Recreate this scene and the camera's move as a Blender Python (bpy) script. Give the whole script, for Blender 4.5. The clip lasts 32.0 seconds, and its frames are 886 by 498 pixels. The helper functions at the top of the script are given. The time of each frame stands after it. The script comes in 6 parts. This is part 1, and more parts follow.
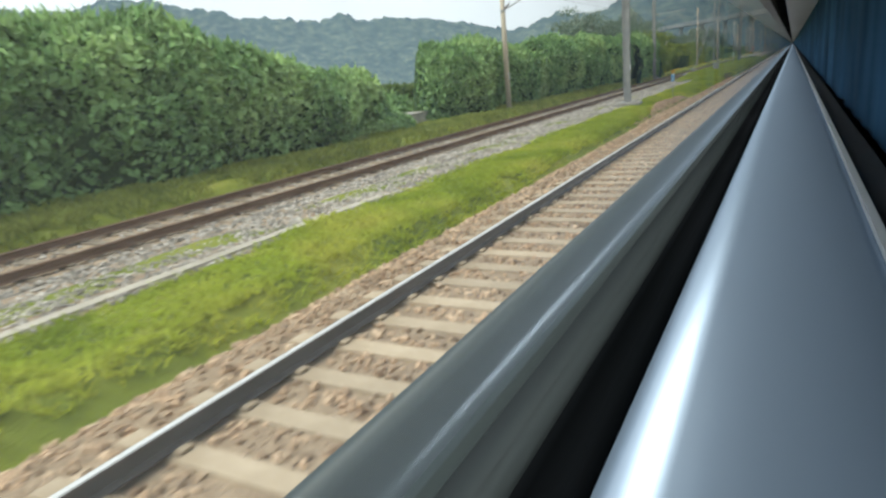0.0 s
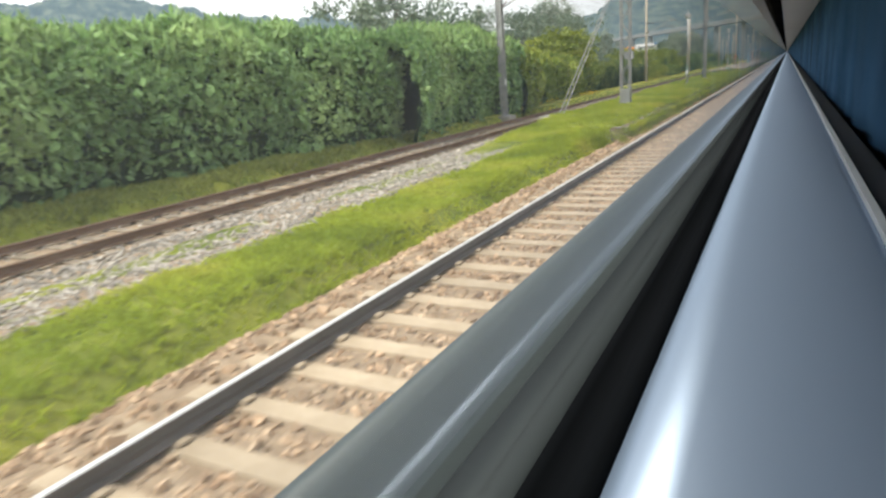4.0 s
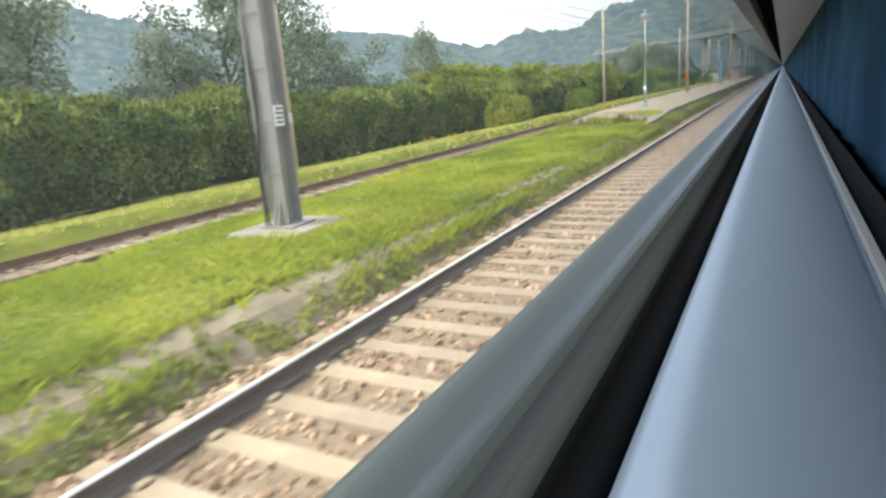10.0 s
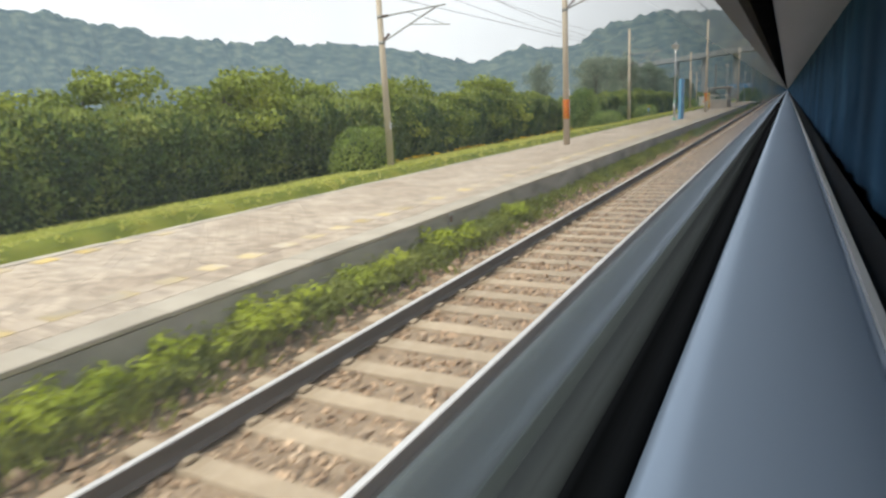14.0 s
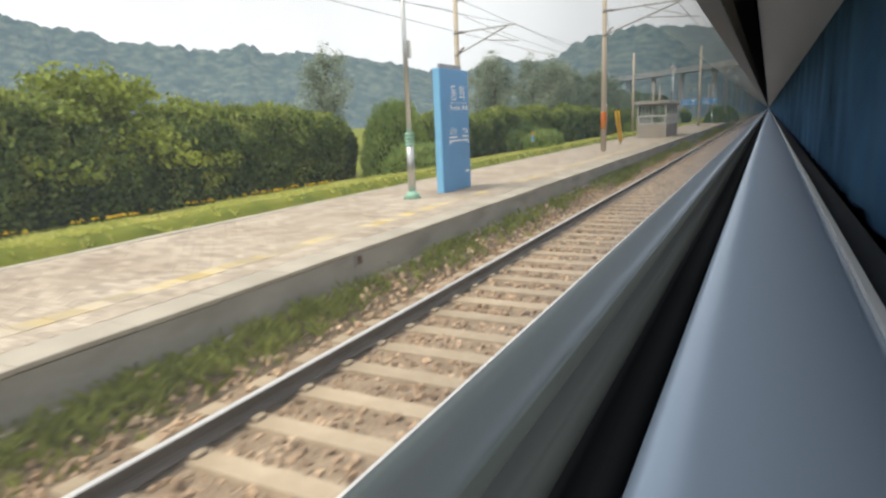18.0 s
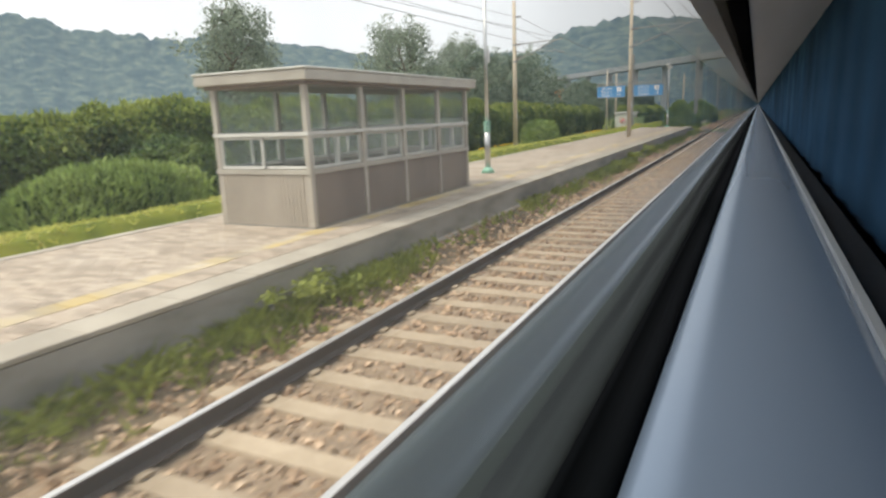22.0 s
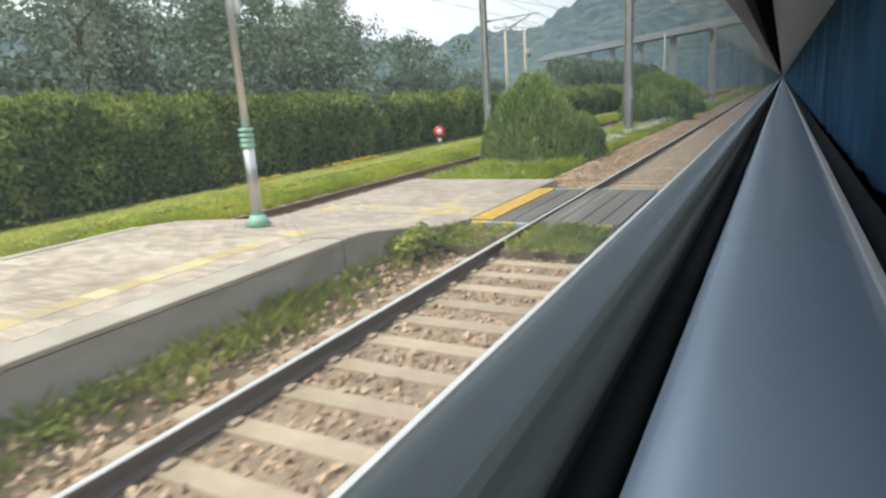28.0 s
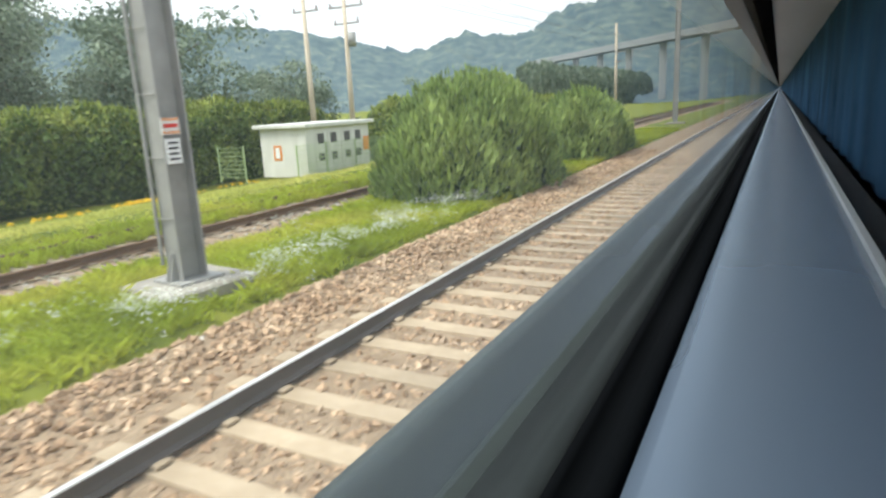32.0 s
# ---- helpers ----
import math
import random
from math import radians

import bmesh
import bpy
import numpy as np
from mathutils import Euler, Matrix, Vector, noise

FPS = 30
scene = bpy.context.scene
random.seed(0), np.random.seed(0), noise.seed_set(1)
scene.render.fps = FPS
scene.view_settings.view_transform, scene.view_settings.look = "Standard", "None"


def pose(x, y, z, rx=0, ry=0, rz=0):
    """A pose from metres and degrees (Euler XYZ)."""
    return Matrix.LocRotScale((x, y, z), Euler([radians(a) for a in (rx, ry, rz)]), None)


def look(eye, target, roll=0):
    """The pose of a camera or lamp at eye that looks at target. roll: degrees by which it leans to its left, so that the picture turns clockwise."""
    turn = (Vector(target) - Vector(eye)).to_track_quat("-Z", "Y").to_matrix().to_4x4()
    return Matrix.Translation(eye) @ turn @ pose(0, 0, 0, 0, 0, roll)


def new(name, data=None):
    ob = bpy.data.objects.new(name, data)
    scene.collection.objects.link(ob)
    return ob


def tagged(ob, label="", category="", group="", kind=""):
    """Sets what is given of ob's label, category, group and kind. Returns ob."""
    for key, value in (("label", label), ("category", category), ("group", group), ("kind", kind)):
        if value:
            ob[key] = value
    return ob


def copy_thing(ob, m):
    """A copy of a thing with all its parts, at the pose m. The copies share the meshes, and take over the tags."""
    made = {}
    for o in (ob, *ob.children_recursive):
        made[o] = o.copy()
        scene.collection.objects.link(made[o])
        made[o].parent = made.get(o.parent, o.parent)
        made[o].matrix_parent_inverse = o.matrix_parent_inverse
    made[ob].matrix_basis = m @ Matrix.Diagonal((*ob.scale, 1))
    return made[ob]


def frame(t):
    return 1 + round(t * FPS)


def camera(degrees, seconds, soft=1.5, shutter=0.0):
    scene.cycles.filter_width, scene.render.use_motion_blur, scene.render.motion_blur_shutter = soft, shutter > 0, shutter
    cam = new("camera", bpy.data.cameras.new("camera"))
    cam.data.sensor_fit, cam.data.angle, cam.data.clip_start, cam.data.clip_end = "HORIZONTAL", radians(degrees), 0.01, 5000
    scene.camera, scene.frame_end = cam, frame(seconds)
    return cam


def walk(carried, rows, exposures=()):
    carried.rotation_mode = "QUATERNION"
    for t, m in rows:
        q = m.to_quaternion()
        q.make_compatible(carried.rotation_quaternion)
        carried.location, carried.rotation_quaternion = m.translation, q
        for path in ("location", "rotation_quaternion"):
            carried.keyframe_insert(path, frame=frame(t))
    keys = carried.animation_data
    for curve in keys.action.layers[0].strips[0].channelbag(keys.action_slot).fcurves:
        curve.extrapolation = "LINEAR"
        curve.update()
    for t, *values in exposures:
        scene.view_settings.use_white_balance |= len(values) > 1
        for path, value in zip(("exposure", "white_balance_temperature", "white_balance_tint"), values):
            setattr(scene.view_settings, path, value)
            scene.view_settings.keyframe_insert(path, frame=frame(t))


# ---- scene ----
# ---------- camera and its way ----------
cam = camera(70.5, 32.0, soft=2.4, shutter=0.2)
# seconds, x, y, z, yaw (to the left of the line's direction), pitch, roll
WAY = [
    (0.0, 0.0104, -13.736, 2.065, 29.57, -15.22, -5.68),
    (0.5, 0.0101, -9.041, 2.065, 29.34, -15.32, -5.75),
    (1.0, 0.0107, -4.299, 2.067, 29.62, -15.29, -5.96),
    (1.5, 0.0111, 0.505, 2.068, 29.70, -15.13, -6.09),
    (2.0, 0.0103, 5.372, 2.066, 29.70, -15.08, -6.03),
    (2.5, 0.0096, 10.279, 2.064, 29.59, -15.18, -5.91),
    (3.0, 0.0091, 15.215, 2.068, 29.70, -15.42, -5.65),
    (3.5, 0.0070, 20.220, 2.062, 29.30, -15.23, -5.14),
    (5.5, 0.0049, 39.772, 2.060, 28.69, -14.84, -4.02),
    (6.0, 0.0070, 44.577, 2.064, 28.86, -14.28, -4.51),
    (6.5, 0.0076, 49.337, 2.063, 29.02, -14.08, -4.69),
    (7.0, 0.0077, 54.077, 2.066, 28.84, -14.66, -4.68),
    (7.5, 0.0080, 58.799, 2.069, 28.59, -14.44, -4.68),
    (8.0, 0.0077, 63.503, 2.067, 28.56, -14.16, -4.65),
    (8.5, 0.0069, 68.199, 2.065, 28.45, -14.09, -4.58),
    (9.0, 0.0067, 72.915, 2.064, 28.42, -13.99, -4.63),
    (9.5, 0.0072, 77.683, 2.066, 28.63, -13.86, -4.76),
    (10.0, 0.0076, 82.473, 2.067, 28.72, -13.83, -4.79),
    (10.5, 0.0077, 87.247, 2.069, 28.95, -13.94, -4.64),
    (11.0, 0.0074, 92.013, 2.068, 29.35, -14.24, -4.36),
    (11.5, 0.0071, 96.772, 2.067, 29.32, -13.78, -4.14),
    (12.0, 0.0073, 101.511, 2.070, 29.70, -14.14, -4.05),
    (12.5, 0.0074, 106.206, 2.070, 29.37, -13.88, -3.94),
    (13.0, 0.0074, 110.895, 2.071, 29.13, -13.25, -3.69),
    (13.5, 0.0078, 115.688, 2.070, 28.88, -12.54, -3.47),
    (14.0, 0.0085, 120.474, 2.076, 28.82, -12.50, -3.38),
    (14.5, 0.0085, 125.244, 2.076, 28.65, -12.54, -3.36),
    (16.5, 0.0049, 142.986, 2.070, 27.78, -11.62, -2.83),
    (17.0, 0.0049, 147.199, 2.071, 27.84, -11.87, -2.75),
    (17.5, 0.0044, 151.392, 2.072, 27.65, -11.38, -2.63),
    (18.0, 0.0034, 155.617, 2.065, 27.39, -11.45, -2.45),
    (18.5, 0.0034, 159.929, 2.069, 27.58, -11.41, -2.38),
    (19.0, 0.0040, 164.317, 2.071, 27.53, -11.73, -2.46),
    (19.5, 0.0041, 168.769, 2.072, 27.48, -11.86, -2.49),
    (20.0, 0.0041, 173.276, 2.075, 27.22, -12.25, -2.38),
    (20.5, 0.0037, 177.836, 2.078, 27.05, -12.56, -2.26),
    (21.0, 0.0037, 182.532, 2.069, 27.32, -12.09, -2.31),
    (21.5, 0.0036, 187.260, 2.075, 27.03, -11.67, -2.35),
    (22.0, 0.0022, 191.978, 2.067, 26.55, -12.01, -2.14),
    (22.5, 0.0016, 196.560, 2.070, 26.70, -12.22, -2.00),
    (23.0, 0.0028, 201.034, 2.068, 26.76, -11.96, -2.31),
    (23.5, 0.0047, 205.576, 2.072, 27.43, -12.06, -2.80),
    (24.0, 0.0055, 210.093, 2.072, 27.77, -12.28, -3.10),
    (24.5, 0.0054, 214.504, 2.068, 28.09, -12.75, -3.24),
    (25.0, 0.0057, 218.692, 2.069, 28.33, -12.67, -3.33),
    (25.5, 0.0056, 222.759, 2.067, 28.51, -12.72, -3.29),
    (27.5, 0.0063, 238.192, 2.072, 28.42, -13.24, -3.74),
    (28.0, 0.0059, 241.834, 2.069, 28.53, -13.37, -3.78),
    (28.5, 0.0059, 245.443, 2.072, 28.52, -13.39, -3.69),
    (29.0, 0.0053, 248.956, 2.071, 28.29, -13.43, -3.54),
    (29.5, 0.0051, 252.478, 2.069, 28.00, -13.38, -3.52),
    (30.0, 0.0060, 255.910, 2.073, 28.23, -12.95, -3.63),
    (30.5, 0.0060, 259.265, 2.071, 28.28, -13.22, -3.65),
    (31.0, 0.0056, 262.568, 2.069, 28.33, -13.26, -3.58),
    (31.5, 0.0050, 265.714, 2.070, 28.39, -13.31, -3.36),
    (32.0, 0.0029, 268.823, 2.062, 28.17, -12.97, -2.87),
]
walk(cam, [(t, pose(x, y, z, 90 + p, 0, w) @ pose(0, 0, 0, 0, 0, r)) for t, x, y, z, w, p, r in WAY],
     exposures=[(0.0, 0.0, 6150, 4), (1.0, 0.36, 6250, 3), (2.0, 0.35, 6350, 6), (3.0, 0.3, 6600, 10), (6.5, 0.53, 6400, 9), (9.5, 0.47, 6400, 9), (12.0, 0.35, 6450, 9), (14.0, 0.0, 6500, 10), (17.0, 0.0, 6650, 11),
                (22.0, 0.0, 6600, 11), (25.0, 0.0, 6500, 10), (28.0, 0.12, 6200, 8), (30.0, 0.28, 6150, 6), (32.0, 0.40, 6250, 7)])

# ---------- sky and sun: a bright, thinly overcast summer day ----------
world = bpy.data.worlds.new("sky")
scene.world = world
world.use_nodes = True
wn, wl = world.node_tree.nodes, world.node_tree.links
wn.clear()
sky = wn.new("ShaderNodeTexSky")
sky.sky_type, sky.sun_disc = "NISHITA", False
SUN_EL, SUN_AZ = 57.0, 222.0
sky.sun_elevation, sky.sun_rotation = radians(SUN_EL), radians(SUN_AZ)
sky.air_density, sky.dust_density, sky.ozone_density = 0.7, 9.0, 0.6
cloud_n = wn.new("ShaderNodeTexNoise")
cloud_n.inputs["Scale"].default_value, cloud_n.inputs["Detail"].default_value = 2.2, 5
cloud_r = wn.new("ShaderNodeMapRange")
cloud_r.inputs["From Min"].default_value, cloud_r.inputs["From Max"].default_value = 0.3, 0.7
cloud_r.inputs["To Min"].default_value, cloud_r.inputs["To Max"].default_value = 0.62, 0.86
cloud_m = wn.new("ShaderNodeMix")
cloud_m.data_type = "RGBA"
cloud_m.inputs[7].default_value = (14.5, 14.9, 15.3, 1)
wb, wo = wn.new("ShaderNodeBackground"), wn.new("ShaderNodeOutputWorld")
wl.new(cloud_n.outputs["Fac"], cloud_r.inputs["Value"])
wl.new(cloud_r.outputs[0], cloud_m.inputs[0])
wl.new(sky.outputs[0], cloud_m.inputs[6])
wl.new(cloud_m.outputs[2], wb.inputs[0])
wb.inputs[1].default_value = 0.106
wl.new(wb.outputs[0], wo.inputs[0])
sun_data = bpy.data.lights.new("sun", "SUN")
sun_data.energy, sun_data.angle, sun_data.color = 3.3, radians(20), (1.0, 0.94, 0.82)
sun = new("sun", sun_data)
saz = radians(SUN_AZ)
sun.matrix_world = look((0, 0, 60), (-math.sin(saz), -math.cos(saz), 60 - math.tan(radians(SUN_EL))))


# ---------- helpers for meshes ----------
def part(name, bm, material, parent=None, label="", smooth=False):
    me = bpy.data.meshes.new(name)
    bm.to_mesh(me)
    bm.free()
    if smooth:
        me.shade_smooth()
    if material:
        me.materials.append(material)
    ob = new(name, me)
    if parent is not None:
        ob.parent = parent
    if label:
        tagged(ob, label)
    return ob


def thing(name, x, y, z, label, category, group="", rz=0.0):
    ob = new(name)
    ob.empty_display_size = 0.2
    ob.matrix_basis = pose(x, y, z, 0, 0, rz)
    return tagged(ob, label, category, group)


def bulk(name, verts, corners, material, parent=None, smooth=False):
    """One mesh from arrays: verts (n, 3), corners (m, k) with k corners a face."""
    verts, corners = np.asarray(verts, np.float32), np.asarray(corners, np.int32)
    me = bpy.data.meshes.new(name)
    m, k = corners.shape
    me.vertices.add(len(verts))
    me.vertices.foreach_set("co", verts.ravel())
    me.loops.add(m * k)
    me.loops.foreach_set("vertex_index", corners.ravel())
    me.polygons.add(m)
    me.polygons.foreach_set("loop_start", np.arange(0, m * k, k, dtype=np.int32))
    me.update(calc_edges=True)
    if smooth:
        me.shade_smooth()
    else:
        me.shade_flat()
    me.materials.append(material)
    ob = new(name, me)
    if parent is not None:
        ob.parent = parent
    return ob


def box(bm, cx, cy, cz, sx, sy, sz, bevel=0.0, m=None):
    r = bmesh.ops.create_cube(bm, size=1.0)["verts"]
    for v in r:
        v.co = Vector((cx + v.co.x * sx, cy + v.co.y * sy, cz + v.co.z * sz))
    if bevel:
        es = list({e for v in r for e in v.link_edges})
        r = list({v for f in bmesh.ops.bevel(bm, geom=es, offset=bevel, segments=1, affect="EDGES")["faces"] for v in f.verts} | {v for v in r if v.is_valid})
    if m is not None:
        bmesh.ops.transform(bm, matrix=m, verts=[v for v in r if v.is_valid])
    return r


def tube(bm, a, b, ra, rb=None, n=12):
    a, b = Vector(a), Vector(b)
    rb = ra if rb is None else rb
    d = b - a
    r = bmesh.ops.create_cone(bm, cap_ends=True, segments=n, radius1=ra, radius2=rb, depth=d.length)["verts"]
    m = Matrix.Translation((a + b) / 2) @ d.to_track_quat("Z", "Y").to_matrix().to_4x4()
    bmesh.ops.transform(bm, matrix=m, verts=r)
    return r


def boxed(name, size, at, material, parent=None, label="", bevel=0.0):
    bm = bmesh.new()
    box(bm, *at, *size, bevel)
    return part(name, bm, material, parent, label)


def tubed(name, a, b, ra, rb, material, parent=None, label="", n=12):
    bm = bmesh.new()
    tube(bm, a, b, ra, rb, n)
    return part(name, bm, material, parent, label, smooth=n > 8)


def extruded(name, profile, y0, y1, material, parent=None, label="", step=0.0, closed=True, smooth=False):
    """A profile of (x, z) drawn along y."""
    ys = [y0, y1] if not step else list(np.arange(y0, y1, step)) + [y1]
    n = len(profile)
    verts = [(x, y, z) for y in ys for x, z in profile]
    quads = [(i * n + j, i * n + (j + 1) % n, (i + 1) * n + (j + 1) % n, (i + 1) * n + j)
             for i in range(len(ys) - 1) for j in range(n if closed else n - 1)]
    bm = bmesh.new()
    vs = [bm.verts.new(v) for v in verts]
    for q in quads:
        bm.faces.new([vs[i] for i in q])
    if closed:
        bm.faces.new([vs[i] for i in range(n)])
        bm.faces.new([vs[(len(ys) - 1) * n + i] for i in reversed(range(n))])
    bmesh.ops.recalc_face_normals(bm, faces=bm.faces)
    return part(name, bm, material, parent, label, smooth)


# ---------- materials ----------
def nodes_of(name):
    m = bpy.data.materials.new(name)
    m.use_nodes = True
    nt = m.node_tree
    return m, nt, nt.nodes, nt.links, nt.nodes["Principled BSDF"]


def ramp_of(N, stops):
    r = N.new("ShaderNodeValToRGB")
    e = r.color_ramp.elements
    while len(e) < len(stops):
        e.new(0.5)
    for el, (p, c) in zip(e, stops):
        el.position, el.color = p, (*c, 1)
    return r


def surface(name, stops, scale=3.0, rough=0.8, metal=0.0, bump=0.3, bump_scale=40.0, vary=0.0, island=0.0,
            stretch=(1, 1, 1), fine=0.25, depth=0.01, spec=0.4, sheen=0.0, translucent=0.0):
    """Colour from two scales of noise, with fine relief; vary: a change of value from object to object, island: from piece to piece."""
    m, nt, N, L, B = nodes_of(name)
    tc, mp = N.new("ShaderNodeTexCoord"), N.new("ShaderNodeMapping")
    mp.inputs["Scale"].default_value = stretch
    L.new(tc.outputs["Object"], mp.inputs[0])
    n1, n2 = N.new("ShaderNodeTexNoise"), N.new("ShaderNodeTexNoise")
    n1.inputs["Scale"].default_value, n1.inputs["Detail"].default_value = scale, 6
    n2.inputs["Scale"].default_value, n2.inputs["Detail"].default_value = bump_scale, 4
    L.new(mp.outputs[0], n1.inputs["Vector"])
    L.new(mp.outputs[0], n2.inputs["Vector"])
    r = ramp_of(N, stops)
    L.new(n1.outputs["Fac"], r.inputs[0])
    hsv = N.new("ShaderNodeHueSaturation")
    L.new(r.outputs[0], hsv.inputs["Color"])
    val = N.new("ShaderNodeMath")
    val.operation = "MULTIPLY_ADD"
    val.inputs[1].default_value, val.inputs[2].default_value = 2 * fine, 1 - fine
    L.new(n2.outputs["Fac"], val.inputs[0])
    last = val.outputs[0]
    for amount, node, out in ((vary, "ShaderNodeObjectInfo", "Random"), (island, "ShaderNodeNewGeometry", "Random Per Island")):
        if amount:
            o, q = N.new(node), N.new("ShaderNodeMath")
            q.operation = "MULTIPLY_ADD"
            q.inputs[1].default_value, q.inputs[2].default_value = 2 * amount, 1 - amount
            L.new(o.outputs[out], q.inputs[0])
            w = N.new("ShaderNodeMath")
            w.operation = "MULTIPLY"
            L.new(last, w.inputs[0])
            L.new(q.outputs[0], w.inputs[1])
            last = w.outputs[0]
    L.new(last, hsv.inputs["Value"])
    L.new(hsv.outputs[0], B.inputs["Base Color"])
    B.inputs["Roughness"].default_value, B.inputs["Metallic"].default_value = rough, metal
    B.inputs["Specular IOR Level"].default_value = spec
    if bump:
        b = N.new("ShaderNodeBump")
        b.inputs["Strength"].default_value, b.inputs["Distance"].default_value = bump, depth
        L.new(n2.outputs["Fac"], b.inputs["Height"])
        L.new(b.outputs[0], B.inputs["Normal"])
    if translucent:
        t, mx = N.new("ShaderNodeBsdfTranslucent"), N.new("ShaderNodeMixShader")
        mx.inputs[0].default_value = translucent
        L.new(hsv.outputs[0], t.inputs[0])
        L.new(B.outputs[0], mx.inputs[1])
        L.new(t.outputs[0], mx.inputs[2])
        L.new(mx.outputs[0], N["Material Output"].inputs[0])
    return m


def paint(name, c, rough=0.5, metal=0.0, dirt=0.25, scale=4.0, bump=0.1):
    d = tuple(v * (1 - dirt) for v in c)
    return surface(name, [(0.3, d), (0.62, c)], scale=scale, rough=rough, metal=metal, bump=bump, bump_scale=60, fine=0.08, depth=0.003)


M_grass = surface("grass_ground", [(0.3, (0.09, 0.12, 0.02)), (0.5, (0.16, 0.185, 0.028)), (0.75, (0.25, 0.25, 0.045))], scale=0.9, bump=0.7, bump_scale=30, depth=0.04, spec=0.1, fine=0.4)
M_blade = surface("grass_blade", [(0.3, (0.30, 0.38, 0.05)), (0.5, (0.46, 0.53, 0.07)), (0.72, (0.63, 0.61, 0.13))], scale=0.45, island=0.25, bump=0, spec=0.2, translucent=0.5)
M_verge = surface("verge_grass", [(0.3, (0.42, 0.46, 0.11)), (0.5, (0.58, 0.59, 0.17)), (0.72, (0.70, 0.65, 0.25))], scale=0.4, island=0.25, bump=0, spec=0.2, translucent=0.45)
M_weed = surface("weed_leaf", [(0.3, (0.21, 0.25, 0.06)), (0.6, (0.34, 0.375, 0.09)), (0.85, (0.48, 0.48, 0.14))], scale=0.8, island=0.35, bump=0, spec=0.3, translucent=0.3)
M_soil = surface("soil", [(0.3, (0.10, 0.075, 0.05)), (0.7, (0.20, 0.16, 0.11))], scale=2, bump=0.8, bump_scale=25, depth=0.04, spec=0.1)
M_ballast = surface("ballast_bed", [(0.3, (0.25, 0.18, 0.12)), (0.7, (0.39, 0.30, 0.21))], scale=6, bump=1.0, bump_scale=26, depth=0.05, fine=0.5, spec=0.15)
M_stone = surface("ballast_stone", [(0.25, (0.29, 0.19, 0.12)), (0.5, (0.42, 0.30, 0.20)), (0.75, (0.54, 0.425, 0.31))], scale=3, island=0.42, bump=0.3, bump_scale=60, spec=0.2)
M_stone_grey = surface("grey_stone", [(0.25, (0.22, 0.20, 0.175)), (0.5, (0.36, 0.33, 0.29)), (0.75, (0.50, 0.46, 0.41))], scale=3, island=0.45, bump=0.3, bump_scale=60, spec=0.2)
M_sleeper = surface("sleeper_concrete", [(0.3, (0.33, 0.26, 0.18)), (0.7, (0.45, 0.365, 0.265))], scale=3, vary=0.12, bump=0.4, bump_scale=60, spec=0.2)
M_rail = surface("rail_side", [(0.3, (0.065, 0.055, 0.05)), (0.7, (0.115, 0.095, 0.085))], scale=5, rough=0.75, bump=0.3, bump_scale=80, stretch=(1, 0.2, 1))
M_rail_rust = surface("rail_rust", [(0.3, (0.11, 0.065, 0.04)), (0.7, (0.19, 0.12, 0.08))], scale=5, rough=0.85, bump=0.3, bump_scale=80, stretch=(1, 0.2, 1))
M_railtop = surface("rail_top", [(0.3, (0.62, 0.60, 0.58)), (0.7, (0.78, 0.765, 0.75))], scale=3, rough=0.36, metal=0.7, bump=0.05, bump_scale=60, stretch=(1, 0.05, 1))
M_conc = surface("concrete", [(0.25, (0.22, 0.205, 0.18)), (0.5, (0.31, 0.29, 0.255)), (0.75, (0.38, 0.36, 0.32))], scale=1.4, bump=0.4, bump_scale=45, spec=0.2)
M_wall = surface("platform_wall_concrete", [(0.25, (0.21, 0.195, 0.17)), (0.5, (0.33, 0.31, 0.28)), (0.75, (0.41, 0.385, 0.35))], scale=1.3, bump=0.4, bump_scale=40, spec=0.2, stretch=(1, 0.7, 2.0))
M_coping = surface("coping_concrete", [(0.25, (0.34, 0.305, 0.25)), (0.7, (0.43, 0.39, 0.325))], scale=1.5, vary=0.1, bump=0.3, bump_scale=50, spec=0.2)
M_paver_pink = surface("pink_paver", [(0.25, (0.32, 0.262, 0.215)), (0.5, (0.38, 0.318, 0.265)), (0.75, (0.44, 0.375, 0.315))], scale=0.8, island=0.2, bump=0.3, bump_scale=70, spec=0.2)
M_paver = surface("paver", [(0.25, (0.34, 0.275, 0.215)), (0.5, (0.41, 0.345, 0.275)), (0.75, (0.47, 0.405, 0.335))], scale=0.8, island=0.2, bump=0.3, bump_scale=70, spec=0.2)
M_joint = surface("sand_joint", [(0.3, (0.22, 0.20, 0.15)), (0.7, (0.34, 0.30, 0.24))], scale=3, bump=0.5, bump_scale=40)
M_tactile = surface("yellow_tactile", [(0.42, (0.42, 0.36, 0.28)), (0.55, (0.47, 0.38, 0.22)), (0.72, (0.56, 0.41, 0.14))], scale=1.6, island=0.2, bump=0.3, bump_scale=40)
M_asphalt = surface("rubber_panel", [(0.3, (0.10, 0.09, 0.08)), (0.7, (0.17, 0.155, 0.14))], scale=2, vary=0.15, bump=0.4, bump_scale=60, stretch=(1, 0.2, 1))
M_yellow = paint("yellow_paint", (0.62, 0.38, 0.045), 0.6, dirt=0.4, scale=7)
M_yellow_worn = paint("worn_yellow_paint", (0.60, 0.46, 0.17), 0.7, dirt=0.5, scale=9)
M_guard = paint("guard_yellow", (0.80, 0.47, 0.02), 0.5, dirt=0.15)
M_bluep = paint("blue_paint", (0.36, 0.44, 0.50), 0.7, dirt=0.4, scale=9)
